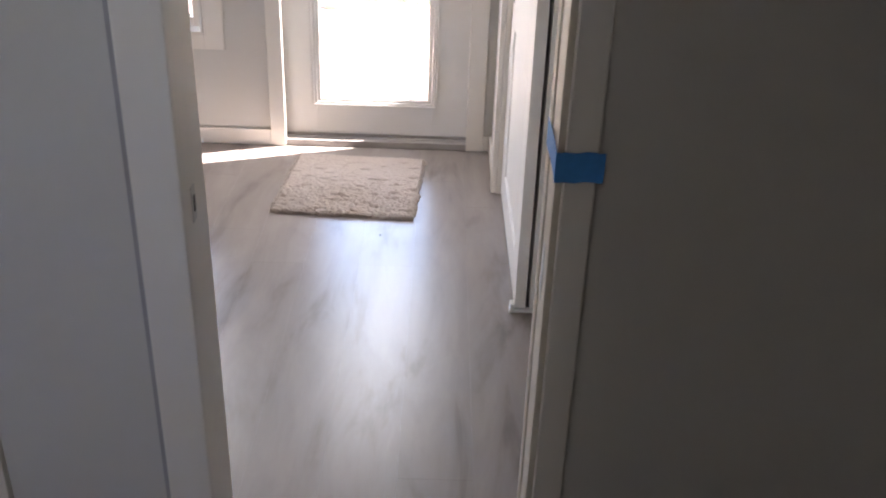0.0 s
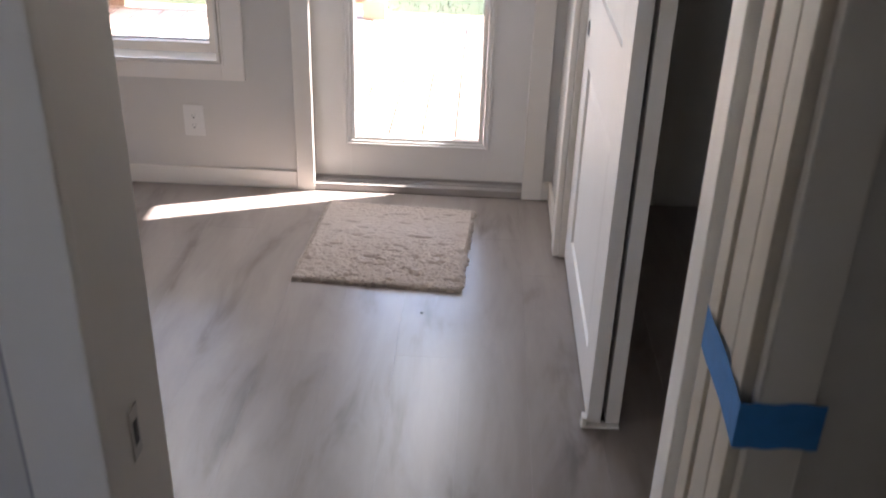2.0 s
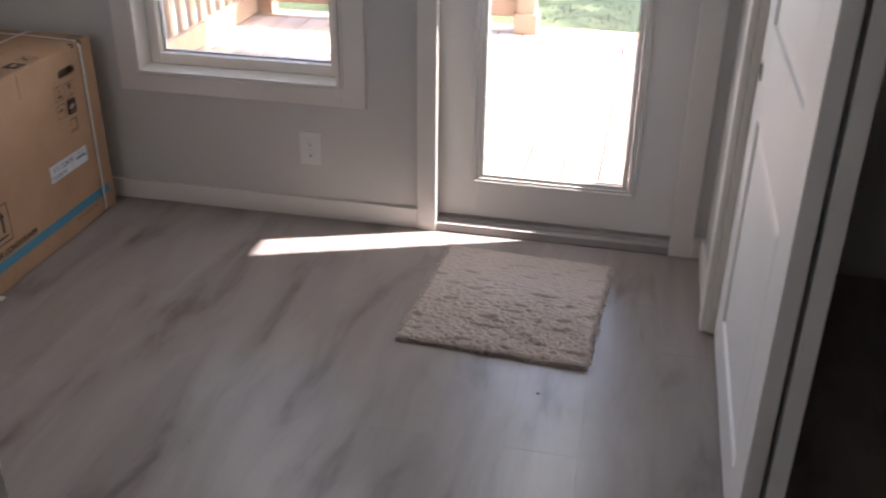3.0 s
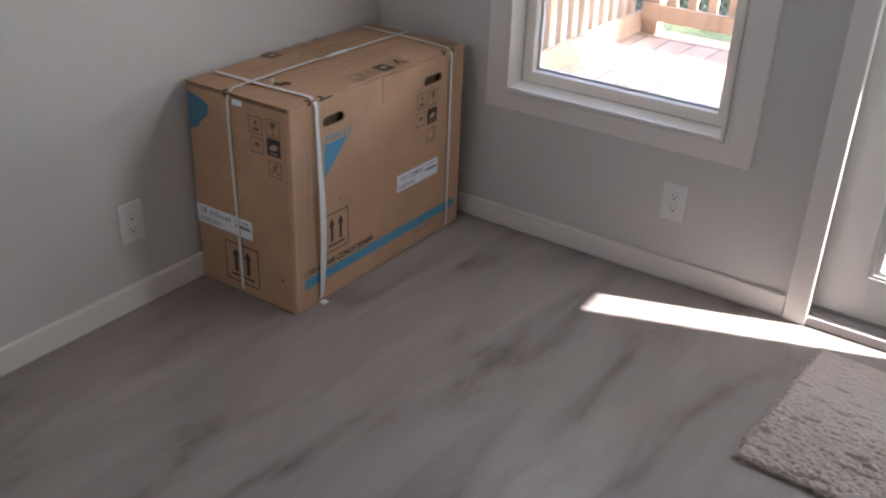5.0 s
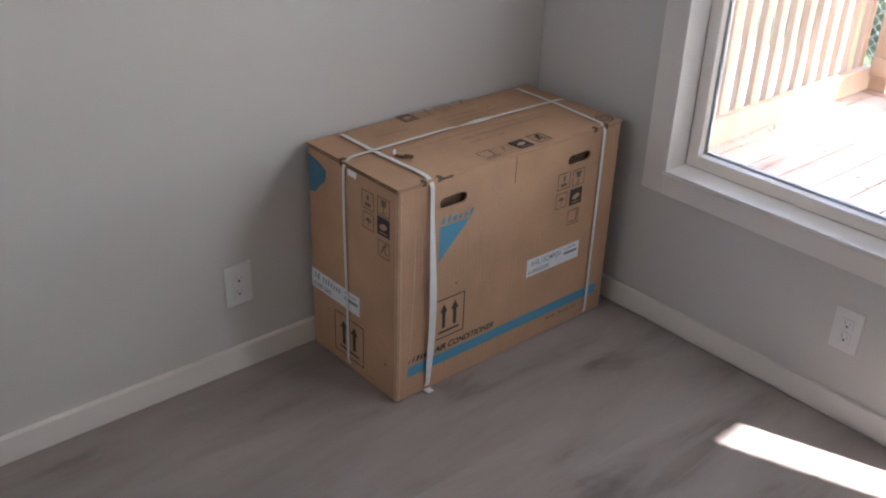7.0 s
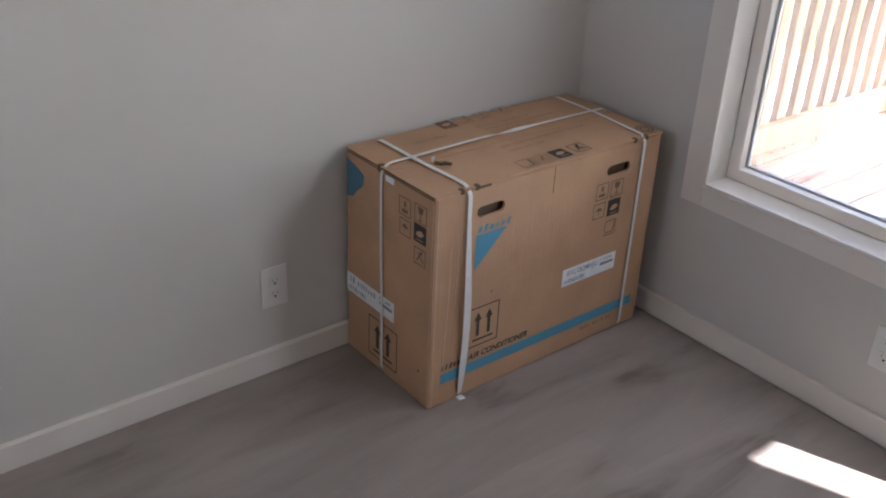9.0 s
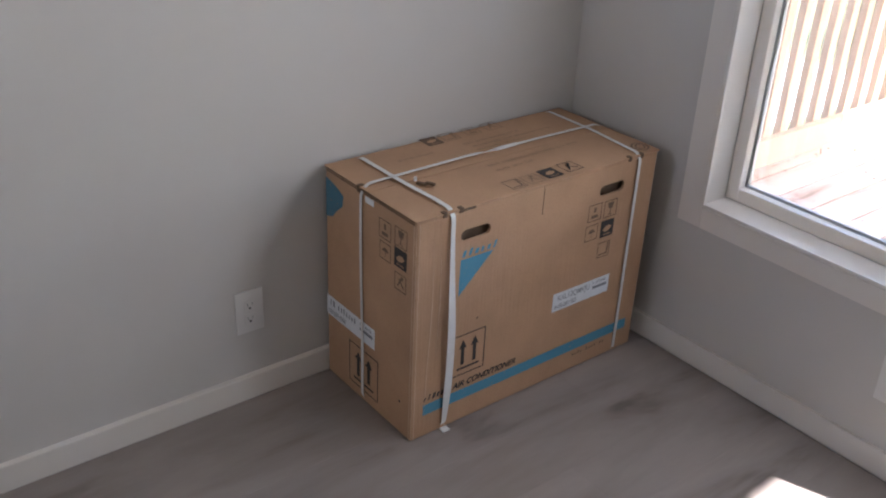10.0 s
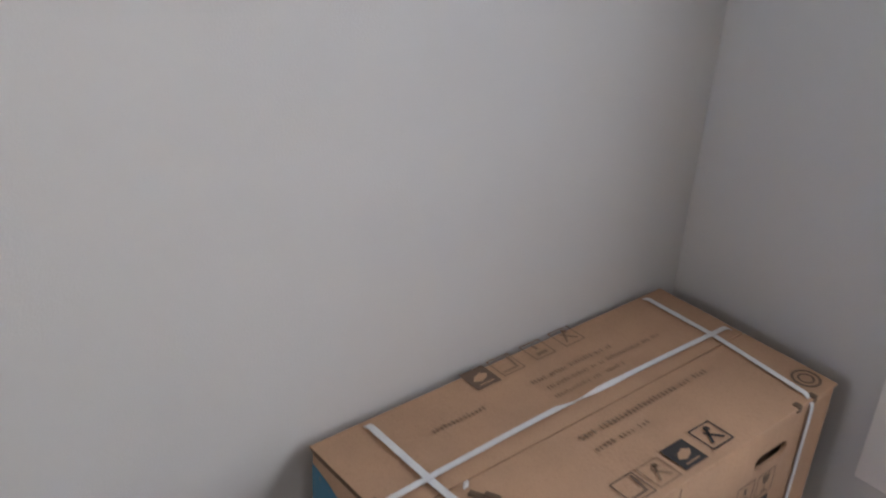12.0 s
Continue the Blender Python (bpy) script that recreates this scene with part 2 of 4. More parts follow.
# ---------------------------------------------------------------- the shell
CEILING = 2.44
HALL_W, HALL_E, HALL_S = 1.40, 3.30, -5.0      # the hall behind the doorway
WALL_HALL, WALL_ROOM = -2.685, -2.548          # faces of the wall with the doorway
JW, JE = 1.880, 2.440                          # jamb faces of the doorway
WX0, WX1, WZ0, WZ1 = 0.540, 1.259, 0.496, 1.98  # window opening
DX0, DX1, DZ = 1.580, 2.395, 2.05              # entrance door opening
CY0, CY1 = -2.285, -0.465                       # closet opening
OUT = 0.16
SX0, SX1, SZ0, SZ1 = 0.15, 0.75, 1.32, 1.90      # an unseen window added in the south wall for light

floor_base = structure("floor", brick(block(-0.15, 3.45, WALL_HALL, OUT, -0.20, -0.012), HALL_W - 0.1, HALL_E + 0.1, HALL_S - 0.15, WALL_HALL, -0.20, -0.012), SUBFLOOR, "grey-beige oak laminate plank floor", "floor")

bm = bmesh.new()
brick(bm, -0.15, WX0, 0, OUT, -0.2, CEILING)
brick(bm, WX0, WX1, 0, OUT, -0.2, WZ0)
brick(bm, WX0, WX1, 0, OUT, WZ1, CEILING)
brick(bm, WX1, DX0, 0, OUT, -0.2, CEILING)
brick(bm, DX0, DX1, 0, OUT, DZ, CEILING)
brick(bm, DX1, 3.45, 0, OUT, -0.2, CEILING)
structure("wall_north", bm, WALL, "light grey painted wall with a window and a glazed door", "wall")
structure("wall_west", block(-0.15, 0, WALL_HALL, 0, -0.2, CEILING), WALL, "plain light grey painted wall", "wall")
bm = bmesh.new()
brick(bm, 2.5, 2.6, CY1, 0, -0.2, CEILING)
brick(bm, 2.5, 2.6, CY0, CY1, 2.05, CEILING)
brick(bm, 2.5, 2.6, WALL_ROOM, CY0, -0.2, CEILING)
structure("wall_east", bm, WALL, "light grey painted wall with a closet opening", "wall")
bm = bmesh.new()
brick(bm, -0.15, SX0, WALL_HALL, WALL_ROOM, -0.2, CEILING)
brick(bm, SX0, SX1, WALL_HALL, WALL_ROOM, -0.2, SZ0)
brick(bm, SX0, SX1, WALL_HALL, WALL_ROOM, SZ1, CEILING)
brick(bm, SX1, JW - 0.02, WALL_HALL, WALL_ROOM, -0.2, CEILING)
brick(bm, JW - 0.02, JE + 0.02, WALL_HALL, WALL_ROOM, 2.06, CEILING)
brick(bm, JE + 0.02, 3.45, WALL_HALL, WALL_ROOM, -0.2, CEILING)
structure("wall_south", bm, WALL, "grey painted wall with a narrow cased doorway", "wall")
bm = bmesh.new()
brick(bm, 3.25, 3.45, WALL_ROOM, 0, -0.2, CEILING)
structure("closet_wall", bm, WALL, "back wall of the closet", "wall")
# the hall is closed round the camera; an unseen window is added behind for daylight
structure("hall_wall_west", block(HALL_W - 0.15, HALL_W, HALL_S, WALL_HALL, -0.2, CEILING), WALL, "grey painted hall wall", "wall")
structure("hall_wall_east", block(HALL_E, HALL_E + 0.1, HALL_S, WALL_HALL, -0.2, CEILING), WALL, "grey painted hall wall", "wall")
# unseen partition, added to keep window light off the hall's right side
structure("hall_light_block", block(1.77, HALL_E, -4.5, -4.42, -0.2, CEILING), WALL, "unseen grey partition added to block the hall light", "wall")
bm = bmesh.new()
HX0, HX1, HZ0, HZ1 = 1.44, 1.76, 1.25, 1.95
brick(bm, HALL_W - 0.15, HX0, HALL_S - 0.15, HALL_S, -0.2, CEILING)
brick(bm, HX0, HX1, HALL_S - 0.15, HALL_S, -0.2, HZ0)
brick(bm, HX0, HX1, HALL_S - 0.15, HALL_S, HZ1, CEILING)
brick(bm, HX1, HALL_E + 0.1, HALL_S - 0.15, HALL_S, -0.2, CEILING)
structure("hall_wall_south", bm, WALL, "grey painted hall wall with an added small window", "wall")
structure("ceiling", brick(block(-0.15, 3.45, WALL_HALL, OUT, CEILING, CEILING + 0.15), HALL_W - 0.1, HALL_E + 0.1, HALL_S - 0.15, WALL_HALL, CEILING, CEILING + 0.15), CEIL, "plain unseen ceiling, greyed to bounce less light", "ceiling")


# ---------------------------------------------------------------- trim
def baseboard(x0, x1, y0, y1):
    return structure("baseboard", block(x0, x1, y0, y1, 0.0, 0.072, edge=0.003), TRIM, "white painted flat baseboard along the wall", "baseboard")


baseboard(0.0, 0.018, WALL_ROOM, 0.0)
baseboard(0.018, 1.524, -0.013, 0.0)
baseboard(2.463, 2.5, -0.013, 0.0)
baseboard(2.487, 2.5, -0.392, -0.013)
baseboard(0.018, JW - 0.075, WALL_ROOM, WALL_ROOM + 0.013)


def casing(name, bars, label):
    """Flat white boards round an opening, each a part."""
    top = thing(name, label, "trim", kind="structure")
    for b in bars:
        part("casing_board", block(*b, edge=0.003), TRIM, top)
    return top


casing("door_trim", [(1.526, 1.592, -0.02, 0.0, 0.0, 2.045), (2.386, 2.462, -0.02, 0.0, 0.0, 2.045), (1.526, 2.462, -0.02, 0.0, 2.046, 2.12)],
       "flat white casing round the entrance door")
casing("closet_trim", [(2.482, 2.5, CY1 - 0.004, CY1 + 0.066, 0, 2.05), (2.482, 2.5, CY0 - 0.06, CY0 + 0.003, 0, 2.05), (2.482, 2.5, CY0 - 0.06, CY1 + 0.066, 2.051, 2.12),
                       (2.501, 2.6, CY1 - 0.012, CY1 - 0.001, 0, 2.05), (2.501, 2.6, CY0 + 0.001, CY0 + 0.012, 0, 2.05)],
       "flat white casing round the closet opening")
door_trim = casing("doorway_trim", [(JW - 0.065, JW + 0.008, -2.703, WALL_HALL, 0, 2.05), (JE + 0.010, JE + 0.058, -2.703, WALL_HALL, 0, 2.05), (JW - 0.065, JE + 0.058, -2.703, WALL_HALL, 2.051, 2.13),
                        (JW - 0.072, JW - 0.004, WALL_ROOM, -2.530, 0, 2.05), (JE + 0.012, 2.499, WALL_ROOM, -2.530, 0, 2.05), (JW - 0.072, 2.499, WALL_ROOM, -2.530, 2.051, 2.12)],
       "flat white casing round the narrow doorway")
# thin dark strip stands for the casing's shadow on the wall
part("shade_line", block(JW - 0.077, JW - 0.0655, WALL_HALL - 0.0022, WALL_HALL, 0, 2.13, edge=0.0006), SHADE_STRIP, door_trim, "grey strip painted as the shadow beside the casing")
jamb = thing("door_jamb", "white pocket door jamb, split for the sliding leaf", "jamb", kind="structure")
part("jamb_board", block(JW - 0.018, JW, -2.684, -2.532, 0, 2.04, edge=0.002), TRIM, jamb)
part("jamb_board", block(JE, JE + 0.016, -2.5830, -2.5485, 0, 2.04, edge=0.002), PRIMED, jamb, "cream primed split jamb")
part("jamb_board", block(JE, JE + 0.016, -2.6845, -2.6465, 0, 2.04, edge=0.002), PRIMED, jamb, "cream primed split jamb")
part("jamb_board", block(JW, JE, -2.684, -2.532, 2.041, 2.058, edge=0.002), TRIM, jamb)
strike = part("strike_plate", block(JW - 0.001, JW + 0.0016, -2.624, -2.602, 0.880, 0.940, edge=0.001), STEEL, jamb, "small metal strike plate")
part("strike_slot", block(JW + 0.0017, JW + 0.0022, -2.618, -2.608, 0.896, 0.924), DARK, strike)
# pocket door, slid back into the wall: only its edge shows
pocket = thing("pocket_door", "white pocket door slid into the wall", "door", (JE + 0.4, -2.60, 0.012), kind="structure")
child("leaf", block(JE + 0.002, JE + 0.80, -2.6390, -2.5905, 0.012, 2.03, edge=0.002), PRIMED, pocket)
child("edge_pull", block(JE + 0.0012, JE + 0.006, -2.628, -2.602, 0.760, 0.860, edge=0.001), STEEL, pocket, "recessed metal edge pull")
# another closed door along the hall wall
casing("hall_door_trim", [(1.462, 1.530, -2.703, WALL_HALL, 0, 2.05)], "flat white casing beside the hall wall")


tape = thing("masking_tape", "torn piece of blue masking tape on the door casing", "tape", (JE + 0.036, -2.704, 1.01))
bm = bmesh.new()
rng = random.Random(4)
# the face on the casing has ragged ends, the other lies round the corner on the jamb
cols = 10
for side in (0, 1):
    rows_ = []
    for i in range(cols + 1):
        f = i / cols
        if side == 0:
            x, y = JE - 0.004 + f * 0.072, -2.7045
        else:
            x, y = JE - 0.004 + 0.002 * min(1, f * 4), -2.7045 + f * 0.150
        wob = rng.uniform(-0.0015, 0.0015)
        rows_.append([bm.verts.new((x - JE - 0.036, y + 2.704, z + wob - 1.01 + (0.004 * f if side else 0.0))) for z in (1.004, 1.020, 1.036, 1.051)])
    for a, b in zip(rows_, rows_[1:]):
        for k in range(3):
            bm.faces.new((a[k], b[k], b[k + 1], a[k + 1]))
part("strip", bm, TAPE, tape)
tape2 = thing("masking_tape", "small piece of blue masking tape on the hall casing", "tape", (1.520, -2.704, 0.54))
part("strip", block(-0.03, 0.0105, -0.0006, 0.0, -0.025, 0.025), TAPE, tape2)

# ---------------------------------------------------------------- window
win = thing("window_1", "white framed picture window over the wooden deck", "window", ((WX0 + WX1) / 2, 0.05, WZ0), kind="structure")
bm = ring(bmesh.new(), 0.457, 1.348, 0.422, 2.06, 0.076, 0.084, 0.067, 0.07, -0.015, 0.0, 0.002)
child("casing", bm, TRIM, win)
bm = ring(bmesh.new(), WX0 - 0.006, WX1 + 0.004, WZ0 - 0.006, WZ1 + 0.006, 0.010, 0.010, 0.010, 0.010, -0.028, 0.0618, 0.002)
child("jamb_liner", bm, TRIM, win)
bm = ring(bmesh.new(), WX0 - 0.0175, WX1 + 0.0155, WZ0 - 0.0175, WZ1 + 0.0175, 0.008, 0.008, 0.008, 0.008, -0.022, -0.0152, 0.002)
child("edge_bead", bm, TRIM, win, "thin bead round the inner edge of the casing")
bm = ring(bmesh.new(), WX0 + 0.005, WX1 - 0.007, WZ0 + 0.005, WZ1 - 0.005, 0.037, 0.046, 0.037, 0.058, 0.062, 0.106, 0.003)
child("window_frame", bm, VINYL, win)
bm = ring(bmesh.new(), WX0 + 0.0415, WX1 - 0.0525, WZ0 + 0.0415, WZ1 - 0.0625, 0.0015, 0.0015, 0.0015, 0.0015, 0.088, 0.112)
child("gasket", bm, GASKET, win, "dark gasket round the pane")
bm = ring(bmesh.new(), WX0 + 0.0425, WX1 - 0.0535, WZ0 + 0.0425, WZ1 - 0.0615, 0.003, 0.003, 0.003, 0.003, 0.094, 0.110)
child("spacer", bm, SPACER, win, "thin grey spacer round the pane")
ob = child("pane", block(WX0 + 0.038, WX1 - 0.050, 0.100, 0.104, WZ0 + 0.038, WZ1 - 0.055), GLASS, win)
ob.visible_shadow = False
# the hall window, unseen and added to light the hall
win2 = thing("added_window_hall", "small unseen hall window added for light", "window", (1.60, HALL_S - 0.08, HZ0), kind="structure")
child("window_frame", ring(bmesh.new(), HX0, HX1, HZ0, HZ1, 0.04, 0.04, 0.04, 0.04, HALL_S - 0.12, HALL_S - 0.05, 0.003), VINYL, win2)
ob = child("pane", block(HX0 + 0.04, HX1 - 0.04, HALL_S - 0.09, HALL_S - 0.086, HZ0 + 0.04, HZ1 - 0.04), GLASS, win2)
ob.visible_shadow = False

# unseen window, added in the south wall as a source of light
win3 = thing("added_window_south", "unseen window added in the south wall for light", "window", (0.45, -2.61, SZ0), kind="structure")
child("window_frame", ring(bmesh.new(), SX0, SX1, SZ0, SZ1, 0.05, 0.05, 0.05, 0.05, -2.66, -2.57, 0.003), VINYL, win3)
ob = child("pane", block(SX0 + 0.05, SX1 - 0.05, -2.63, -2.626, SZ0 + 0.05, SZ1 - 0.05), GLASS, win3)
ob.visible_shadow = False

# ---------------------------------------------------------------- entrance door
door = thing("door_1", "white entrance door with one tall glass pane, closed", "door", (1.985, 0.06, 0.0), kind="structure")
GX0, GX1, GZ0, GZ1 = 1.745, 2.213, 0.204, 1.86
child("slab", ring(bmesh.new(), 1.584, 2.391, 0.041, 2.045, GX0 - 0.02 - 1.584, 2.391 - GX1 - 0.02, GZ0 - 0.02 - 0.041, 2.045 - GZ1 - 0.02, 0.050, 0.094, 0.0015), DOORP, door)
# the lite frame steps down to the glass in three rounded beads
bm = ring(bmesh.new(), GX0 - 0.042, GX1 + 0.042, GZ0 - 0.034, GZ1 + 0.042, 0.011, 0.011, 0.011, 0.011, 0.037, 0.0505, 0.004)
child("lite_frame", bm, DOORP, door, "raised white moulding round the glass")
bm = ring(bmesh.new(), GX0 - 0.0305, GX1 + 0.0305, GZ0 - 0.0225, GZ1 + 0.0305, 0.013, 0.013, 0.009, 0.013, 0.041, 0.0598, 0.003)
child("middle_bead", bm, DOORP, door)
bm = ring(bmesh.new(), GX0 - 0.017, GX1 + 0.017, GZ0 - 0.013, GZ1 + 0.017, 0.0165, 0.0165, 0.0125, 0.0165, 0.047, 0.0598, 0.003)
child("inner_bead", bm, DOORP, door)
bm = ring(bmesh.new(), GX0, GX1, GZ0, GZ1, 0.0035, 0.0035, 0.0035, 0.0035, 0.058, 0.064)
child("spacer", bm, SPACER, door)
ob = child("pane", block(GX0 - 0.004, GX1 + 0.004, 0.060, 0.063, GZ0 - 0.004, GZ1 + 0.004), GLASS, door)
ob.visible_shadow = False
bm = bmesh.new()
brick(bm, 1.5801, 1.5835, -0.002, 0.15, 0.0, 2.05)
brick(bm, 2.3915, 2.3949, -0.002, 0.15, 0.0, 2.05)
child("frame", bm, TRIM, door)
sill = child("threshold", block(1.5836, 2.3914, -0.014, 0.155, 0.0, 0.030, edge=0.004), SILL, door, "grey sill under the door")
child("sweep", block(1.586, 2.389, 0.047, 0.056, 0.0305, 0.0405, edge=0.001), SILL, door, "grey rubber door sweep")
child("sill_strip", block(1.586, 2.389, 0.012, 0.018, 0.0301, 0.034, edge=0.0015), SILL, door, "raised ridge along the sill")


# ---------------------------------------------------------------- closet doors
def panel_door(at, name, pull):
    """A moulded sliding leaf with two recessed panels, seen on its west face."""
    top = thing(name, "white two-panel sliding closet door, slid to one side" if pull else "white sliding closet door behind the front one",
                "closet door", at, "sliding closet doors")
    W, T = 0.912, 0.034
    panels = [(0.128, 0.698), (0.928, 1.90)]
    bm = bmesh.new()
    brick(bm, 0, T, -W, -W + 0.147, 0, 2.02)
    brick(bm, 0, T, -0.160, 0, 0, 2.02)
    for z0, z1 in ((0, 0.128), (0.698, 0.928), (1.90, 2.02)):
        brick(bm, 0, T, -W + 0.147, -0.160, z0, z1)
    part("frame", bm, DOORP, top)
    for z0, z1 in panels:
        bm = bmesh.new()
        ys, zs = (-W + 0.147, -0.160), (z0, z1)
        rings = []
        for inset, depth in ((0.0, 0.0), (0.0025, 0.0075), (0.010, 0.0085), (0.030, 0.0040), (0.046, 0.0026)):
            rings.append([bm.verts.new((depth, y, z)) for y, z in ((ys[0] + inset, zs[0] + inset), (ys[1] - inset, zs[0] + inset), (ys[1] - inset, zs[1] - inset), (ys[0] + inset, zs[1] - inset))])
        for a, b in zip(rings, rings[1:]):
            for k in range(4):
                bm.faces.new((a[k], a[(k + 1) % 4], b[(k + 1) % 4], b[k]))
        bm.faces.new(rings[-1])
        back = [bm.verts.new((T, v.co.y, v.co.z)) for v in rings[0]]
        bm.faces.new(back)
        for k in range(4):
            bm.faces.new((rings[0][k], rings[0][(k + 1) % 4], back[(k + 1) % 4], back[k]))
        part("panel", bm, DOORP, top)
    if pull:
        bm = bmesh.new()
        bmesh.ops.create_cone(bm, cap_ends=True, segments=28, radius1=0.027, radius2=0.025, depth=0.003, matrix=pose(-0.001, -0.085, 0.797, 0, -90, 0))
        p = part("finger_pull", bm, STEEL, top, "round recessed metal finger pull", smooth=False)
        bm = bmesh.new()
        bmesh.ops.create_cone(bm, cap_ends=True, segments=28, radius1=0.021, radius2=0.021, depth=0.0006, matrix=pose(-0.0029, -0.085, 0.797, 0, -90, 0))
        part("pull_cup", bm, DARK, p)
    return top


panel_door((2.521, -0.478, 0.012), "sliding_door", True)
panel_door((2.568, -0.476, 0.012), "sliding_door", False)
guide = thing("floor_guide", "small white plastic sliding door guide on the floor", "door guide", (2.54, -1.37, 0.0))
bm = bmesh.new()
brick(bm, -0.035, 0.062, -0.03, 0.0, 0.0, 0.006, 0.001)
brick(bm, -0.033, -0.021, -0.03, 0.0, 0.006, 0.03, 0.002)
part("body", bm, PLATE, guide)
structure("closet_track", block(2.503, 2.598, CY0 + 0.013, CY1 - 0.013, 2.034, 2.049), ALUM, "metal track for the sliding closet doors", "track")


# ---------------------------------------------------------------- outlets
def outlet(at, turn, label):
    top = thing("wall_outlet", label, "outlet", at, "wall outlets", "")
    top.rotation_euler = (0, 0, radians(turn))
    part("plate", block(-0.039, 0.039, -0.0055, 0.0, -0.061, 0.061, edge=0.003), PLATE, top)
    for dz in (0.0195, -0.0195):
        bm = bmesh.new()
        brick(bm, -0.0165, 0.0165, -0.0075, -0.0056, dz - 0.0145, dz + 0.0145, 0.0015)
        face = part("socket", bm, PLATE, top)
        bm = bmesh.new()
        brick(bm, -0.0073, -0.0061, -0.0081, -0.0077, dz - 0.001, dz + 0.007)
        brick(bm, 0.0061, 0.0073, -0.0081, -0.0077, dz - 0.0, dz + 0.006)
        bmesh.ops.create_cone(bm, cap_ends=True, segments=12, radius1=0.0032, radius2=0.0032, depth=0.0005, matrix=pose(0, -0.0079, dz - 0.0075, 90, 0, 0))
        part("slots", bm, DARK, face)
    bm = bmesh.new()
    bmesh.ops.create_cone(bm, cap_ends=True, segments=14, radius1=0.0035, radius2=0.003, depth=0.0014, matrix=pose(0, -0.0062, 0, 90, 0, 0))
    part("screw", bm, PLATE, top)
    return top


outlet((0.0, -1.108, 0.260), 90, "white duplex outlet low on the plain wall")
outlet((1.142, 0.0, 0.259), 0, "white duplex outlet low on the wall below the window")

# ---------------------------------------------------------------- the carton
BX0, BX1, BY0, BY1, BZ = 0.018, 0.405, -0.885, -0.075, 0.616
box = thing("cardboard_box", "large brown air conditioner carton bound with white straps", "box", (0.21, -0.48, 0.0))


def stadium(y0, y1, z0, z1, n=7):
    r = (z1 - z0) / 2
    c = (z0 + z1) / 2
    pts = [(y1 - r + r * math.cos(a), c + r * math.sin(a)) for a in [-math.pi / 2 + math.pi * i / n for i in range(n + 1)]]
    return pts + [(y0 + r + r * math.cos(a), c + r * math.sin(a)) for a in [math.pi / 2 + math.pi * i / n for i in range(n + 1)]]


bm = brick(bmesh.new(), BX0, BX1, BY0, BY1, 0.0, BZ, 0.008, 3)
front = max(bm.faces, key=lambda f: f.calc_center_median().x * 10 + f.calc_area())
outer = list(front.edges)
bm.faces.remove(front)
holes = []
for y0, y1 in ((-0.755, -0.664), (-0.290, -0.198)):
    vs = [bm.verts.new((BX1, y, z)) for y, z in stadium(y0, y1, 0.532, 0.562)]
    es = [bm.edges.new((a, b)) for a, b in zip(vs, vs[1:] + vs[:1])]
    holes.append((vs, es))
bmesh.ops.triangle_fill(bm, use_beauty=True, use_dissolve=False, edges=outer + [e for _, es in holes for e in es])
for vs, es in holes:
    inner = [bm.verts.new((v.co.x - 0.007, v.co.y, v.co.z)) for v in vs]
    for i in range(len(vs)):
        j = (i + 1) % len(vs)
        bm.faces.new((vs[i], vs[j], inner[j], inner[i]))
body = child("body", bm, CARD, box)
# board behind each hole, with the recess's shade in its colour
for y0, y1 in ((-0.755, -0.664), (-0.290, -0.198)):
    child("liner_flap", block(BX1 - 0.022, BX1 - 0.018, y0 - 0.02, y1 + 0.02, 0.50, 0.59), CARD_RAW_SHADE, box, "inner board behind the hand hole, coloured dark as shade")


def flap(x0, x1, sag, name="top_flap"):
    """A lid flap, a little bowed, with board thickness."""
    bm = bmesh.new()
    nx, ny, t = 6, 14, 0.0042
    grid = [[bm.verts.new((x0 + (x1 - x0) * i / nx, BY0 - 0.002 + (BY1 - BY0 + 0.004) * j / ny,
                           BZ + 0.0006 + sag * math.sin(math.pi * j / ny) * (i / nx) + 0.0018 * noise.noise((i * 0.7, j * 0.6, x0 * 9)) * math.sin(math.pi * i / nx)))
             for j in range(ny + 1)] for i in range(nx + 1)]
    fs = [bm.faces.new((grid[i][j], grid[i + 1][j], grid[i + 1][j + 1], grid[i][j + 1])) for i in range(nx) for j in range(ny)]
    bmesh.ops.recalc_face_normals(bm, faces=bm.faces)
    up = bmesh.ops.extrude_face_region(bm, geom=fs)
    bmesh.ops.translate(bm, verts=[g for g in up["geom"] if isinstance(g, bmesh.types.BMVert)], vec=(0, 0, t))
    return child(name, bm, CARD, box)


flap(BX0, 0.2125, -0.0008)
flap(BX1 + 0.001, 0.2150, -0.0008)
TOP = BZ + 0.0050
# raw corrugated ends of the lid flaps, open towards the south
for x0, x1, z0, z1 in ((BX0 + 0.004, 0.165, 0.0000, 0.0034), (0.182, 0.300, -0.0014, 0.0032), (0.300, BX1 - 0.004, -0.0006, 0.0026)):
    child("flap_edge", block(x0, x1, BY0 - 0.0028, BY0 - 0.0006, BZ + z0, BZ + z1, edge=0.0005), CARD_RAW_SHADE, box, "dark raw edge of the lid flap")
child("flap_edge", block(BX1 + 0.0008, BX1 + 0.0026, -0.752, -0.716, BZ - 0.0030, BZ + 0.0034, edge=0.0005), CARD_RAW_SHADE, box, "torn raw edge of the lid flap")


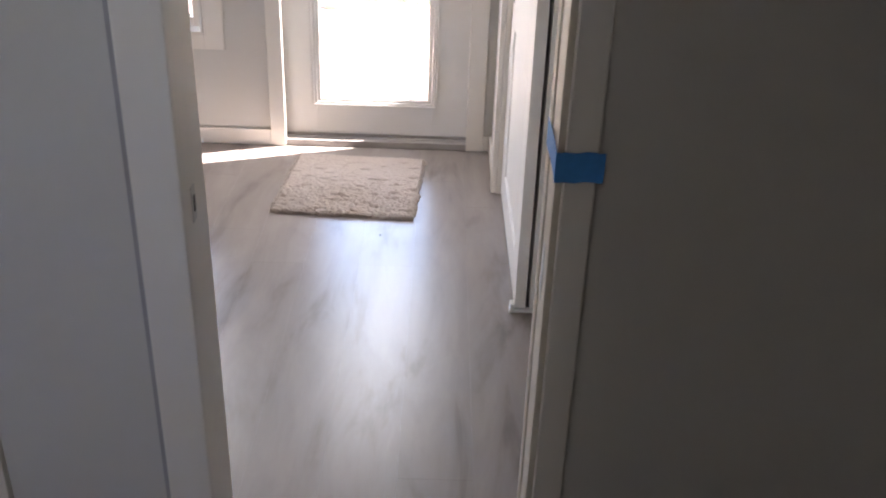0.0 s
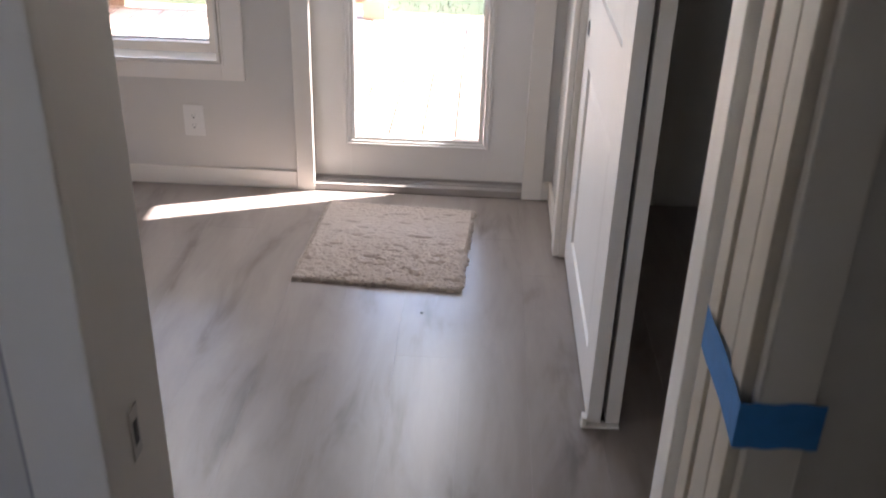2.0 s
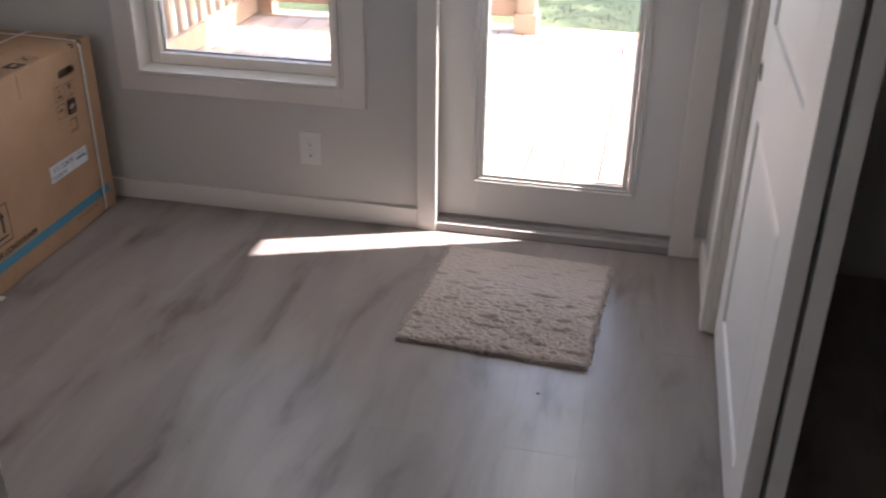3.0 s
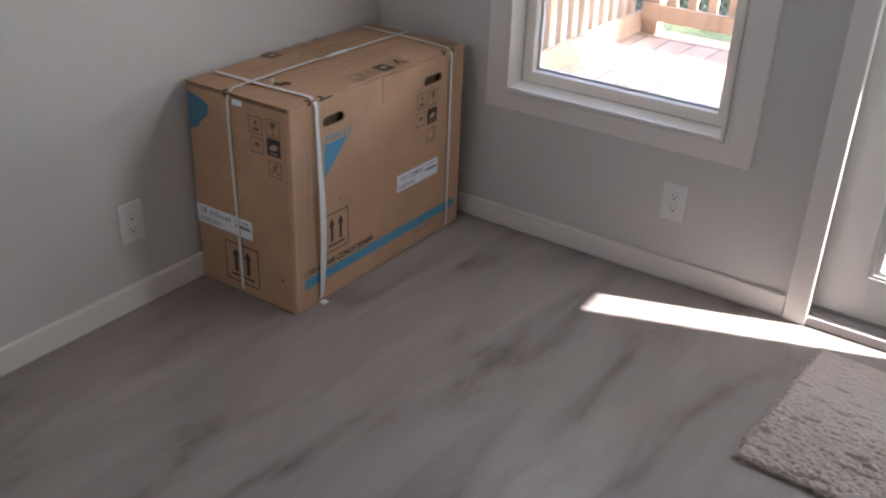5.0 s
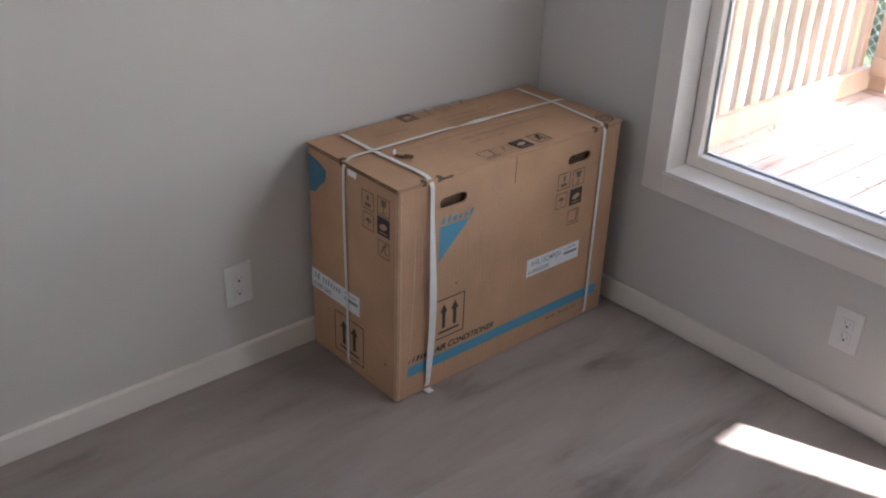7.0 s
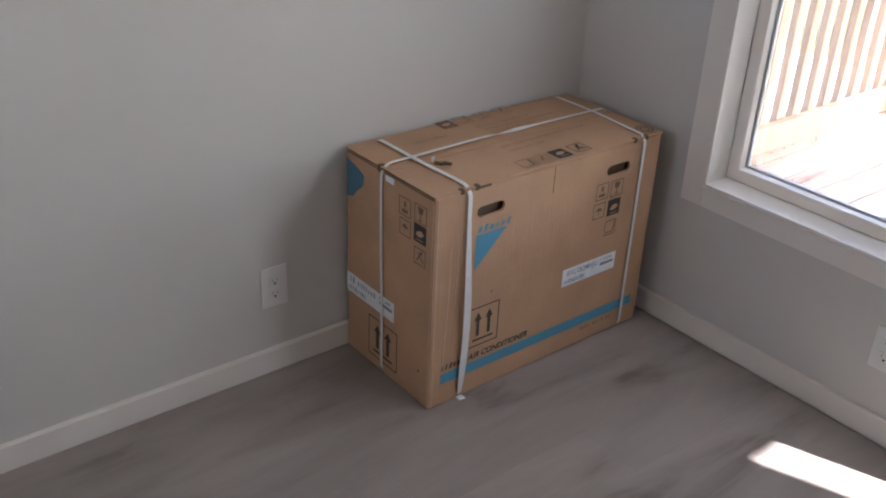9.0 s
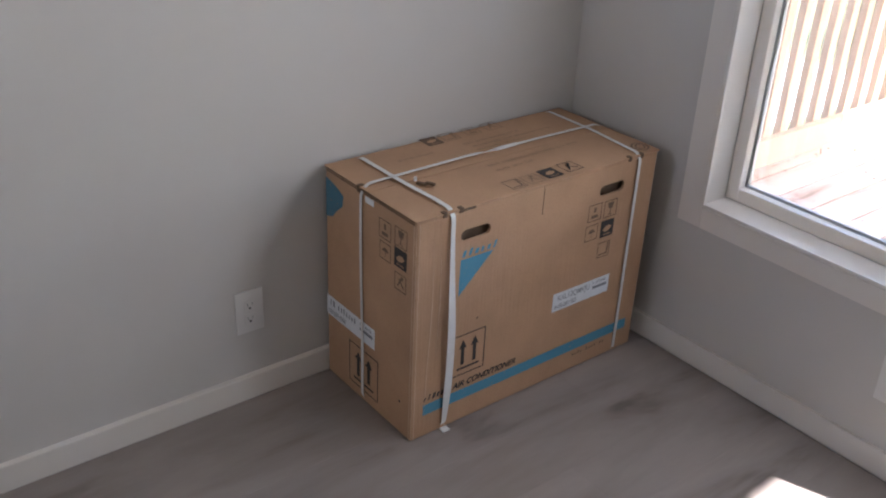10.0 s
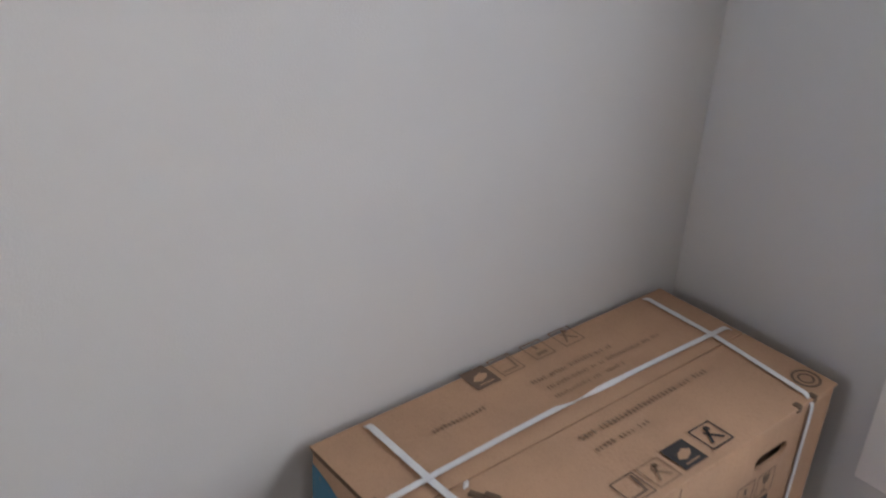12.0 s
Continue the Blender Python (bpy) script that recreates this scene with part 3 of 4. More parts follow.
class Print:
    """A printed side of the carton: u runs to the reader's right, v up."""

    def poly(self, pts, lift=0.0):
        self.bm.faces.new([self.bm.verts.new(self.place(u, v, lift)) for u, v in pts])
        return self

    def rect(self, u0, v0, u1, v1, lift=0.0):
        return self.poly(((u0, v0), (u1, v0), (u1, v1), (u0, v1)), lift)

    def outline(self, u0, v0, u1, v1, w):
        self.rect(u0, v0, u1, v0 + w), self.rect(u0, v1 - w, u1, v1)
        return self.rect(u0, v0 + w, u0 + w, v1 - w).rect(u1 - w, v0 + w, u1, v1 - w)

    def disc(self, u, v, r, n=16, lift=0.0):
        return self.poly([(u + r * math.cos(2 * math.pi * i / n), v + r * math.sin(2 * math.pi * i / n)) for i in range(n)], lift)

    def bars(self, u0, v0, u1, v1, n, seed, slant=0.0):
        """Letters too small to read: short upright bars."""
        g = random.Random(seed)
        step = (u1 - u0) / n
        for i in range(n):
            if g.random() < 0.12:
                continue
            a, b = u0 + i * step, u0 + i * step + step * g.uniform(0.35, 0.62)
            h = v1 - (v1 - v0) * g.choice((0, 0, 0.15, 0.3))
            self.poly(((a, v0), (b, v0), (b + slant * (h - v0), h), (a + slant * (h - v0), h)))
        return self

    def done(self, name, mat, label="", parent=None):
        return child(name, self.bm, mat, box, label)


def Face(place):
    p = Print()
    p.place, p.bm = place, bmesh.new()
    return p


EAST = lambda u, v, d: (BX1 + 0.0009 + d, u, v)
SOUTH = lambda u, v, d: (u, BY0 - 0.0009 - d, v)
LID = lambda u, v, d: (-v, u, TOP + 0.0018 + d)


def written(text, size, place, width, mat, name, slant=0.25, bold=0.0):
    """Real letters from the built-in font, laid on a side of the carton."""
    cu = bpy.data.curves.new(name, "FONT")
    cu.body, cu.size, cu.shear, cu.offset = text, 1.0, slant, bold
    tmp = bpy.data.objects.new(name, cu)
    scene.collection.objects.link(tmp)
    me = bpy.data.meshes.new_from_object(tmp.evaluated_get(bpy.context.evaluated_depsgraph_get()))
    bpy.data.objects.remove(tmp)
    xs = [v.co.x for v in me.vertices]
    k = width / (max(xs) - min(xs))
    at = Vector(box.location)
    for v in me.vertices:
        v.co = Vector(place((v.co.x - min(xs)) * k, v.co.y * size, 0.0)) - at
    me.materials.clear()
    me.materials.append(mat)
    ob = new(name, me)
    ob.parent = box
    return ob


def two_arrows(place, u0, v0, u1, v1):
    w, h = u1 - u0, v1 - v0
    f = Face(place).outline(u0, v0, u1, v1, 0.0035)
    for c in (0.32, 0.68):
        u = u0 + w * c
        f.rect(u - 0.05 * w, v0 + 0.26 * h, u + 0.05 * w, v0 + 0.66 * h)
        f.poly(((u - 0.12 * w, v0 + 0.66 * h), (u + 0.12 * w, v0 + 0.66 * h), (u, v0 + 0.86 * h)))
    f.rect(u0 + 0.16 * w, v0 + 0.14 * h, u1 - 0.16 * w, v0 + 0.19 * h)
    return f.done("this_way_up_mark", BLACK, "black printed two-arrow mark in a square")


def icon(place, u, v, s, kind, ink=None):
    """One of the small handling marks, a square of side s."""
    ink = ink or BLACK
    if kind == "dark":
        f = Face(place).rect(u, v, u + s, v + s)
        ob = f.done("handling_mark", ink, "dark printed handling mark")
        g = Face(place)
        g.poly([(u + s * a, v + s * b) for a, b in ((0.16, 0.42), (0.34, 0.62), (0.62, 0.70), (0.84, 0.56), (0.70, 0.40), (0.40, 0.30))], 0.0006)
        g.rect(u + 0.2 * s, v + 0.14 * s, u + 0.8 * s, v + 0.19 * s, 0.0006)
        g.done("mark_relief", CARD)
        return ob
    f = Face(place).outline(u, v, u + s, v + s, 0.0028)
    q = lambda pts: f.poly([(u + s * a, v + s * b) for a, b in pts])
    if kind == "stack":
        q(((0.25, 0.18), (0.75, 0.18), (0.75, 0.36), (0.25, 0.36))), q(((0.42, 0.5), (0.58, 0.5), (0.58, 0.8), (0.42, 0.8)))
    elif kind == "cup":
        q(((0.36, 0.5), (0.64, 0.5), (0.74, 0.86), (0.26, 0.86))), q(((0.47, 0.2), (0.53, 0.2), (0.53, 0.5), (0.47, 0.5))), q(((0.35, 0.14), (0.65, 0.14), (0.65, 0.2), (0.35, 0.2)))
    elif kind == "rain":
        q(((0.2, 0.48), (0.8, 0.48), (0.66, 0.66), (0.5, 0.72), (0.34, 0.66))), q(((0.48, 0.2), (0.53, 0.2), (0.53, 0.48), (0.48, 0.48)))
    elif kind == "figure":
        q(((0.2, 0.2), (0.3, 0.2), (0.66, 0.76), (0.56, 0.8))), q(((0.74, 0.2), (0.84, 0.24), (0.4, 0.72), (0.32, 0.66))), q(((0.5, 0.7), (0.72, 0.66), (0.74, 0.84), (0.56, 0.88)))
    elif kind == "corner":
        q(((0.14, 0.16), (0.82, 0.16), (0.82, 0.24), (0.14, 0.24))), q(((0.72, 0.24), (0.82, 0.24), (0.9, 0.9), (0.8, 0.9)))
    return f.done("handling_mark", ink)


# east side
Face(EAST).rect(-0.849, 0.068, -0.108, 0.100).done("blue_stripe", BLUE, "printed blue stripe")
Face(EAST).poly(((-0.754, 0.384), (-0.650, 0.484), (-0.752, 0.484))).done("blue_triangle", BLUE, "printed blue triangle")
Face(EAST).bars(-0.749, 0.490, -0.634, 0.509, 6, 3, 0.35).done("logo_bars", BLUE, "blue printed maker's mark")
Face(EAST).bars(-0.848, 0.110, -0.768, 0.1265, 6, 4, 0.3).done("maker_bars", BLACK, "black printed maker's mark")
written("AIR CONDITIONER", 0.0245, lambda u, v, d: EAST(-0.758 + u, 0.110 + v, d), 0.216, BLACK, "lettering", 0.3, 0.03)
Face(EAST).bars(-0.322, 0.047, -0.19, 0.057, 12, 21, 0.2).done("small_print", FAINT)
two_arrows(EAST, -0.763, 0.146, -0.656, 0.268)
S = 0.050
icon(EAST, -0.325, 0.466, S, "stack", FAINT), icon(EAST, -0.266, 0.464, S, "cup", FAINT)
icon(EAST, -0.328, 0.409, 0.047, "rain", FAINT), icon(EAST, -0.270, 0.406, S, "dark"), icon(EAST, -0.272, 0.344, 0.047, "corner", FAINT)


def label_sheet(place, u0, v0, u1, v1, seed, text=""):
    base = place
    place = lambda u, v, d: base(u, v, d + 0.0007)
    sheet = Face(base).rect(u0, v0, u1, v1, 0.0002).done("paper_label", PAPER, "white paper shipping label with small print")
    w, h = u1 - u0, v1 - v0
    if text:
        written(text, 0.30 * h / 0.72, lambda u, v, d: place(u0 + 0.08 * w + u, v0 + 0.56 * h + v, d + 0.0006), 0.56 * w, GREYINK, "lettering", 0.0, 0.012)
    else:
        Face(place).bars(u0 + 0.08 * w, v0 + 0.55 * h, u0 + 0.64 * w, v0 + 0.86 * h, 10, seed).done("print_line", GREYINK)
    Face(place).bars(u0 + 0.04 * w, v0 + 0.12 * h, u0 + 0.42 * w, v0 + 0.38 * h, 26, seed + 1).done("barcode", GREYINK)
    Face(place).rect(u0 + 0.70 * w, v0 + 0.44 * h, u1 - 0.04 * w, v0 + 0.60 * h).done("print_block", GREYINK)
    Face(place).bars(u0 + 0.70 * w, v0 + 0.72 * h, u1 - 0.06 * w, v0 + 0.86 * h, 8, seed + 2).done("print_line", GREYINK)
    return sheet


LAB = lambda f: (lambda u, v, d: f(u, v, d + 0.0006))
label_sheet(LAB(EAST), -0.424, 0.225, -0.209, 0.281, 5, "RXL12QMVJU")
Face(EAST).disc(-0.688, 0.302, 0.0035, 10).done("scuff", FAINT)
Face(EAST).rect(-0.4965, 0.536, -0.4935, 0.612).done("crease", CARD_RAW_SHADE, "short vertical crease below the lid")
# the scuffed corner between the two sides, its paper rubbed pale, and the long creases beside it
g5 = random.Random(31)
bm = bmesh.new()
rows_ = []
for i in range(61):
    z = 0.004 + 0.606 * i / 60
    w1, w2 = 0.0022 + 0.0026 * g5.random(), 0.0014 + 0.0022 * g5.random()
    rows_.append([bm.verts.new(p) for p in ((BX1 - 0.0075 - w2, BY0 - 0.0007, z), (BX1 - 0.0024 + 0.0005, BY0 + 0.0024 - 0.0005, z), (BX1 + 0.0007, BY0 + 0.0075 + w1, z))])
for a, b in zip(rows_, rows_[1:]):
    for k in range(2):
        bm.faces.new((a[k], a[k + 1], b[k + 1], b[k]))
child("worn_corner", bm, CARD_PALE, box, "pale rubbed corner of the carton", smooth=True)
for y0, z0, z1, sway, ink in ((-0.838, 0.03, 0.57, 0.006, CARD_PALE), (-0.812, 0.22, 0.56, 0.003, CARD_PALE)):
    bm = bmesh.new()
    rows_ = []
    for i in range(41):
        f, z = i / 40, z0 + (z1 - z0) * i / 40
        y = y0 + sway * math.sin(5 * f + 40 * y0) + 0.0012 * noise.noise((z * 30, y0 * 50, 0.0))
        w = 0.0016 * math.sin(math.pi * f) * (0.7 + 0.6 * g5.random())
        rows_.append([bm.verts.new((BX1 + 0.0006, y - w, z)), bm.verts.new((BX1 + 0.0013, y, z)), bm.verts.new((BX1 + 0.0006, y + w, z))])
    for a, b in zip(rows_, rows_[1:]):
        for k in range(2):
            bm.faces.new((a[k], a[k + 1], b[k + 1], b[k]))
    child("long_crease", bm, ink, box, "long soft crease down the board", smooth=True)
# south side
Face(SOUTH).poly(((0.022, 0.482), (0.052, 0.490), (0.070, 0.512), (0.098, 0.535), (0.104, 0.566), (0.066, 0.582), (0.022, 0.592))).done("blue_triangle", BLUEWORN, "worn blue printed corner mark")
label_sheet(LAB(SOUTH), 0.020, 0.190, 0.246, 0.250, 15)
two_arrows(SOUTH, 0.127, 0.034, 0.262, 0.162)
icon(SOUTH, 0.258, 0.525, S, "stack", FAINT), icon(SOUTH, 0.322, 0.530, S, "cup", FAINT)
icon(SOUTH, 0.262, 0.470, 0.047, "rain", FAINT), icon(SOUTH, 0.322, 0.476, S, "dark"), icon(SOUTH, 0.325, 0.415, 0.047, "figure", FAINT)
Face(SOUTH).disc(0.357, 0.100, 0.004, 10).done("scuff", BLACK)
# flat dark strip painted for the shade under the lid flap
Face(SOUTH).rect(0.026, 0.6085, 0.400, 0.6120).done("gap_shade", CARD_RAW_SHADE, "dark strip painted as the shade under the lid flap")
# lid
icon(LID, -0.592, -0.064, 0.052, "dark", FAINT), icon(LID, -0.530, -0.060, 0.050, "corner", LIDINK), icon(LID, -0.452, -0.058, 0.048, "stack", LIDINK), icon(LID, -0.380, -0.058, 0.050, "figure", LIDINK)
Face(LID).bars(-0.520, -0.105, -0.310, -0.095, 30, 31).done("small_print", LIDINK)
Face(LID).bars(-0.500, -0.130, -0.210, -0.121, 44, 32).done("small_print", LIDINK)
Face(LID).bars(-0.500, -0.154, -0.330, -0.145, 26, 33).done("small_print", LIDINK)
Face(LID).bars(-0.545, -0.254, -0.230, -0.242, 34, 34).done("small_print", LIDINK)
Face(LID).bars(-0.545, -0.286, -0.420, -0.276, 14, 35).done("small_print", LIDINK)
Face(LID).bars(-0.720, -0.108, -0.610, -0.097, 14, 36).done("small_print", LIDINK)
icon(LID, -0.588, -0.394, S, "corner", FAINT), icon(LID, -0.530, -0.394, S, "figure", LIDINK), icon(LID, -0.468, -0.392, 0.052, "dark"), icon(LID, -0.396, -0.388, 0.052, "figure")
f = Face(LID)
for r0, r1 in ((0.011, 0.015), (0.021, 0.026)):
    for i in range(24):
        a, b = 2 * math.pi * i / 24, 2 * math.pi * (i + 1) / 24
        f.poly(((-0.108 + r0 * math.cos(a), -0.366 + r0 * math.sin(a)), (-0.108 + r1 * math.cos(a), -0.366 + r1 * math.sin(a)),
                (-0.108 + r1 * math.cos(b), -0.366 + r1 * math.sin(b)), (-0.108 + r0 * math.cos(b), -0.366 + r0 * math.sin(b))))
f.done("ring_mark", FAINT, "faded printed ring mark")


def strap(path, wide, name, label, width=0.013, twist=None):
    """A closed flat band: path gives places, wide the direction across it."""
    bm = bmesh.new()
    rows_ = []
    n = len(path)
    for i, p in enumerate(path):
        p = Vector(p)
        tangent = (Vector(path[(i + 1) % n]) - Vector(path[i - 1])).normalized()
        w = Vector(wide)
        if twist:
            w = Matrix.Rotation(twist(p), 3, tangent) @ w
        out = tangent.cross(w).normalized()
        a = (width(p) if callable(width) else width) / 2
        rows_.append([bm.verts.new(p + w * s * a + out * o) for s, o in ((-1, 0.0006), (1, 0.0006), (1, -0.0006), (-1, -0.0006))])
    for i in range(n):
        a, b = rows_[i], rows_[(i + 1) % n]
        for k in range(4):
            bm.faces.new((a[k], b[k], b[(k + 1) % 4], a[(k + 1) % 4]))
    return child(name, bm, STRAP, box, label)


def loop(a0, a1, z0, z1, r, n=7):
    """A round-cornered closed path in a plane: (a, z) pairs."""
    pts = []
    for (ca, cz), start in (((a1 - r, z1 - r), 0), ((a0 + r, z1 - r), 90), ((a0 + r, z0 + r), 180), ((a1 - r, z0 + r), 270)):
        pts += [(ca + r * math.cos(radians(start + 90 * i / n)), cz + r * math.sin(radians(start + 90 * i / n))) for i in range(n + 1)]
    full = []
    for p, q in zip(pts, pts[1:] + pts[:1]):
        d = math.dist(p, q)
        k = max(1, int(d / 0.03))
        full += [(p[0] + (q[0] - p[0]) * i / k, p[1] + (q[1] - p[1]) * i / k) for i in range(k)]
    return full


LIFT = TOP + 0.004
def slack(a, z, edge, most):
    """How far a loose band stands off the face at edge."""
    return most * math.sin(math.pi * min(1, max(0, z / LIFT))) ** 1.5 if a > edge - 0.004 else 0.0


strap([(a + slack(a, z, BX1, 0.010), -0.781 - 0.006 * max(0, (0.5 - z)) - 0.010 * min(1, max(0, (BX1 - a) * 5)) + 0.004 * math.sin(9 * z) * (a > 0.38), z) for a, z in loop(BX0 - 0.0025, BX1 + 0.0054, 0.0008, LIFT + 0.001, 0.030)], (0, 1, 0),
      "strap", "loose white plastic binding strap", lambda p: 0.0125 + 0.0105 * min(1, max(0, (0.52 - p.z) * 5)) * min(1, max(0, p.z * 9)) * (p.x > 0.3))
strap([(a, -0.132 - 0.024 * min(1, max(0, (a - 0.2) * 4)), z) for a, z in loop(BX0 - 0.0025, BX1 + 0.0044, 0.0008, LIFT, 0.024)], (0, 1, 0), "strap", "white plastic binding strap", 0.0105)


def turned(p):
    if p.z < 0.5:
        return 0.0
    return math.pi * min(1, max(0, (p.y + 0.52) / 0.14))


strap([(0.190 + 0.005 * math.sin(7 * z + 1) * (a < -0.5) - 0.008 * math.sin((a + 0.88) * 3.9) * (z > 0.5), a, z) for a, z in loop(BY0 - 0.0044, BY1 + 0.003, 0.0008, LIFT + 0.0035, 0.032)], (1, 0, 0),
      "strap", "white plastic binding strap, twisted on the lid", 0.0098, turned)
# dents under the straps and small bits
for y, x in ((-0.805, BX1), (-0.757, BX1), (-0.187, BX1), (-0.142, BX1)):
    child("strap_notch", block(x - 0.012, x + 0.0016, y - 0.006, y + 0.006, BZ - 0.006, BZ + 0.0075, edge=0.002), CARD_RAW_SHADE, box, "crushed board edge beside the strap")
child("strap_notch", block(0.165, 0.177, BY0 - 0.0025, BY0 + 0.012, BZ - 0.012, BZ + 0.0075, edge=0.002), CARD_RAW_SHADE, box, "crushed board edge beside the strap")
child("tape_tab", block(0.200, 0.236, BY0 - 0.0016, BY0 - 0.0006, 0.590, 0.606), PAPER, box, "scrap of pale tape under the lid")
bm = bmesh.new()
brick(bm, 0.236, 0.262, -0.762, -0.752, TOP + 0.002, TOP + 0.007, 0.001)
brick(bm, 0.258, 0.282, -0.757, -0.748, TOP + 0.004, TOP + 0.010, 0.001)
bmesh.ops.rotate(bm, verts=bm.verts, cent=(0.25, -0.755, TOP), matrix=Matrix.Rotation(radians(28), 3, "Z"))
child("strap_clip", bm, CARD_RAW_SHADE, box, "brown strap clip on the lid")
child("strap_end", block(0.226, 0.229, -0.764, -0.755, TOP + 0.003, TOP + 0.015, edge=0.001), STRAP, box, "loose end of the strap")
child("strap_buckle", block(BX1 + 0.001, BX1 + 0.020, -0.793, -0.772, 0.0006, 0.006, edge=0.002), STRAP, box, "strap seal on the floor")

# ---------------------------------------------------------------- rug
rug = thing("door_mat", "small shaggy beige rug before the entrance door", "rug", (1.923, -0.438, 0.0))
rug.rotation_euler = (0, 0, radians(-3.0))
RW, RH = 0.541, 0.590
bm = bmesh.new()
brick(bm, -RW / 2 + 0.004, RW / 2 - 0.004, -RH / 2 + 0.004, RH / 2 - 0.004, 0.0, 0.004, 0.001)
part("backing", bm, MATBASE, rug)
g = np.random.default_rng(7)
nx, ny = 176, 192


def lump(x, y):
    """Height of the pile: soft tufts, a few long partings, worn smoother towards the door."""
    rough = 0.25 + 0.75 * min(1, max(0, (0.10 - y) / 0.25))
    tufts = noise.noise((x * 62, y * 88, 0.0)) * 0.0075 + noise.noise((x * 130, y * 170, 3.0)) * 0.0065
    parting = max(0, noise.noise((x * 14, y * 60, 7.0)) - 0.24) * -0.050
    return 0.012 + rough * (tufts + parting)


verts, faces = [], []
for i in range(nx + 1):
    for j in range(ny + 1):
        u, v = i / nx, j / ny
        x, y = (u - 0.5) * (RW + 0.006), (v - 0.5) * (RH + 0.006)
        d = min(u, 1 - u, (v if v < 0.5 else 1 - v)) * RW
        fall = min(1, d / 0.012)
        ragged = (1 - fall) * 0.020
        verts.append((x + ragged * noise.noise((x * 90, y * 90, 1)), y + ragged * noise.noise((x * 90, y * 90, 2)), 0.0045 + lump(x, y) * (1 - (1 - fall) ** 2) * 0.9 - 0.003 * (1 - fall)))
for i in range(nx):
    for j in range(ny):
        k = i * (ny + 1) + j
        faces.append((k, k + ny + 1, k + ny + 2, k + 1))
# single yarn ends standing out, most along the edges
for _ in range(7600):
    edge = g.uniform() < 0.5
    x, y = g.uniform(-RW / 2, RW / 2), g.uniform(-RH / 2, RH / 2)
    if edge:
        if g.uniform() < 0.55:
            y = -RH / 2 + g.uniform(-0.002, 0.006)
        else:
            x = math.copysign(RW / 2 + g.uniform(-0.005, 0.002), x)
    a, h = g.uniform(0, 6.283), lump(x, y) * (g.uniform(0.1, 0.8) if edge else 1.0) + 0.004
    lx, ly, w = 0.007 * math.cos(a), 0.007 * math.sin(a), g.uniform(0.0014, 0.0028)
    k = len(verts)
    verts += [(x - w * math.sin(a), y + w * math.cos(a), h - 0.002), (x + w * math.sin(a), y - w * math.cos(a), h - 0.002), (x + lx, y + ly, h + g.uniform(-0.001, 0.003))]
    faces.append((k, k + 1, k + 2))
me = bpy.data.meshes.new("tufting")
me.from_pydata(verts, [], faces)
me.polygons.foreach_set("use_smooth", [True] * len(faces))
me.materials.append(SHAG)
pile = tagged(new("tufting", me), "shaggy beige pile", kind="stuff")
pile.parent = rug

crumb = thing("crumb", "tiny dark crumb on the floor", "crumb", (2.064, -0.884, 0.0))
bm = bmesh.new()
bmesh.ops.create_icosphere(bm, subdivisions=1, radius=0.0038, matrix=Matrix.Translation((0, 0, 0.0025)) @ Matrix.Diagonal((1.2, 0.8, 0.6, 1)))
part("body", bm, CRUMB, crumb)

# ---------------------------------------------------------------- outside: the deck
DECK = -0.10
GROUND = -0.62
structure("ground", block(-120, 120, -120, 120, GROUND - 0.5, GROUND), TURF, "lawn", "ground")
# made-up pale strip, added so the side rail's gaps look bright
structure("path", block(-7.0, -1.45, -3.0, 5.1, GROUND, GROUND + 0.012, edge=0.004), painted("pale_bright_strip", (0.52, 0.49, 0.45), 0.9, 70.0, 0.5, 0.06, 14.0), "pale strip added for the brightness beside the deck", "path")
deck = thing("deck", "deck of new reddish cedar boards outside the door", "deck", (1.3, 1.6, DECK), kind="structure")
RY = 3.06
pitch = 0.158


def grown(data, name, parent, at):
    ob = new(name, data)
    ob.parent, ob.location = parent, at
    return ob


child("joists", block(-0.55, 6.6, 0.2, RY + 0.13, GROUND, DECK - 0.055), DECKX, deck, "dark framing under the boards")
board = finish(block(-0.0738, 0.0738, -1.43, 1.43, -0.036, 0.0, edge=0.004), "deck_board", DECKING)
for i in range(46):
    x = -0.505 + pitch * i
    grown(board, "deck_board", deck, (x - 1.3, 0.165 + 1.43 - 1.6, 0.0))
child("rim_board", block(-0.59, 6.75, RY - 0.025, RY + 0.155, DECK - 0.036, DECK, edge=0.004), DECKX, deck)
screw = bmesh.new()
bmesh.ops.create_cone(screw, cap_ends=True, segments=8, radius1=0.005, radius2=0.005, depth=0.001)
screw = finish(screw, "screw", CRUMB)
g2 = random.Random(11)
for i in range(27):
    for row in (0.75, 1.55, 2.35):
        for dx in (-0.045, 0.045):
            grown(screw, "screw", deck, (-0.505 + pitch * i + dx + g2.uniform(-0.006, 0.006) - 1.3, row + g2.uniform(-0.012, 0.012) - 1.6, 0.0003))


# bark crumbs and dry leaf bits on the boards, thickest along the side rail
g4 = np.random.default_rng(21)
verts, faces = [], []
for i in range(150):
    near = i < 70
    x = -0.33 + (abs(g4.normal(0, 0.05)) if near else g4.uniform(0, 2.6))
    y = g4.uniform(0.25, 2.9)
    a, L, W = g4.uniform(0, 6.283), g4.uniform(0.006, 0.022), g4.uniform(0.002, 0.006)
    c, d, k = math.cos(a), math.sin(a), len(verts)
    for u, v, z in ((-L, 0, 0.001), (0, -W, 0.0008), (L, 0, 0.003), (0, W, 0.004)):
        verts.append((x + u * c - v * d, y + u * d + v * c, DECK + z))
    faces += [(k, k + 1, k + 2), (k, k + 2, k + 3)]
me = bpy.data.meshes.new("leaf_litter")
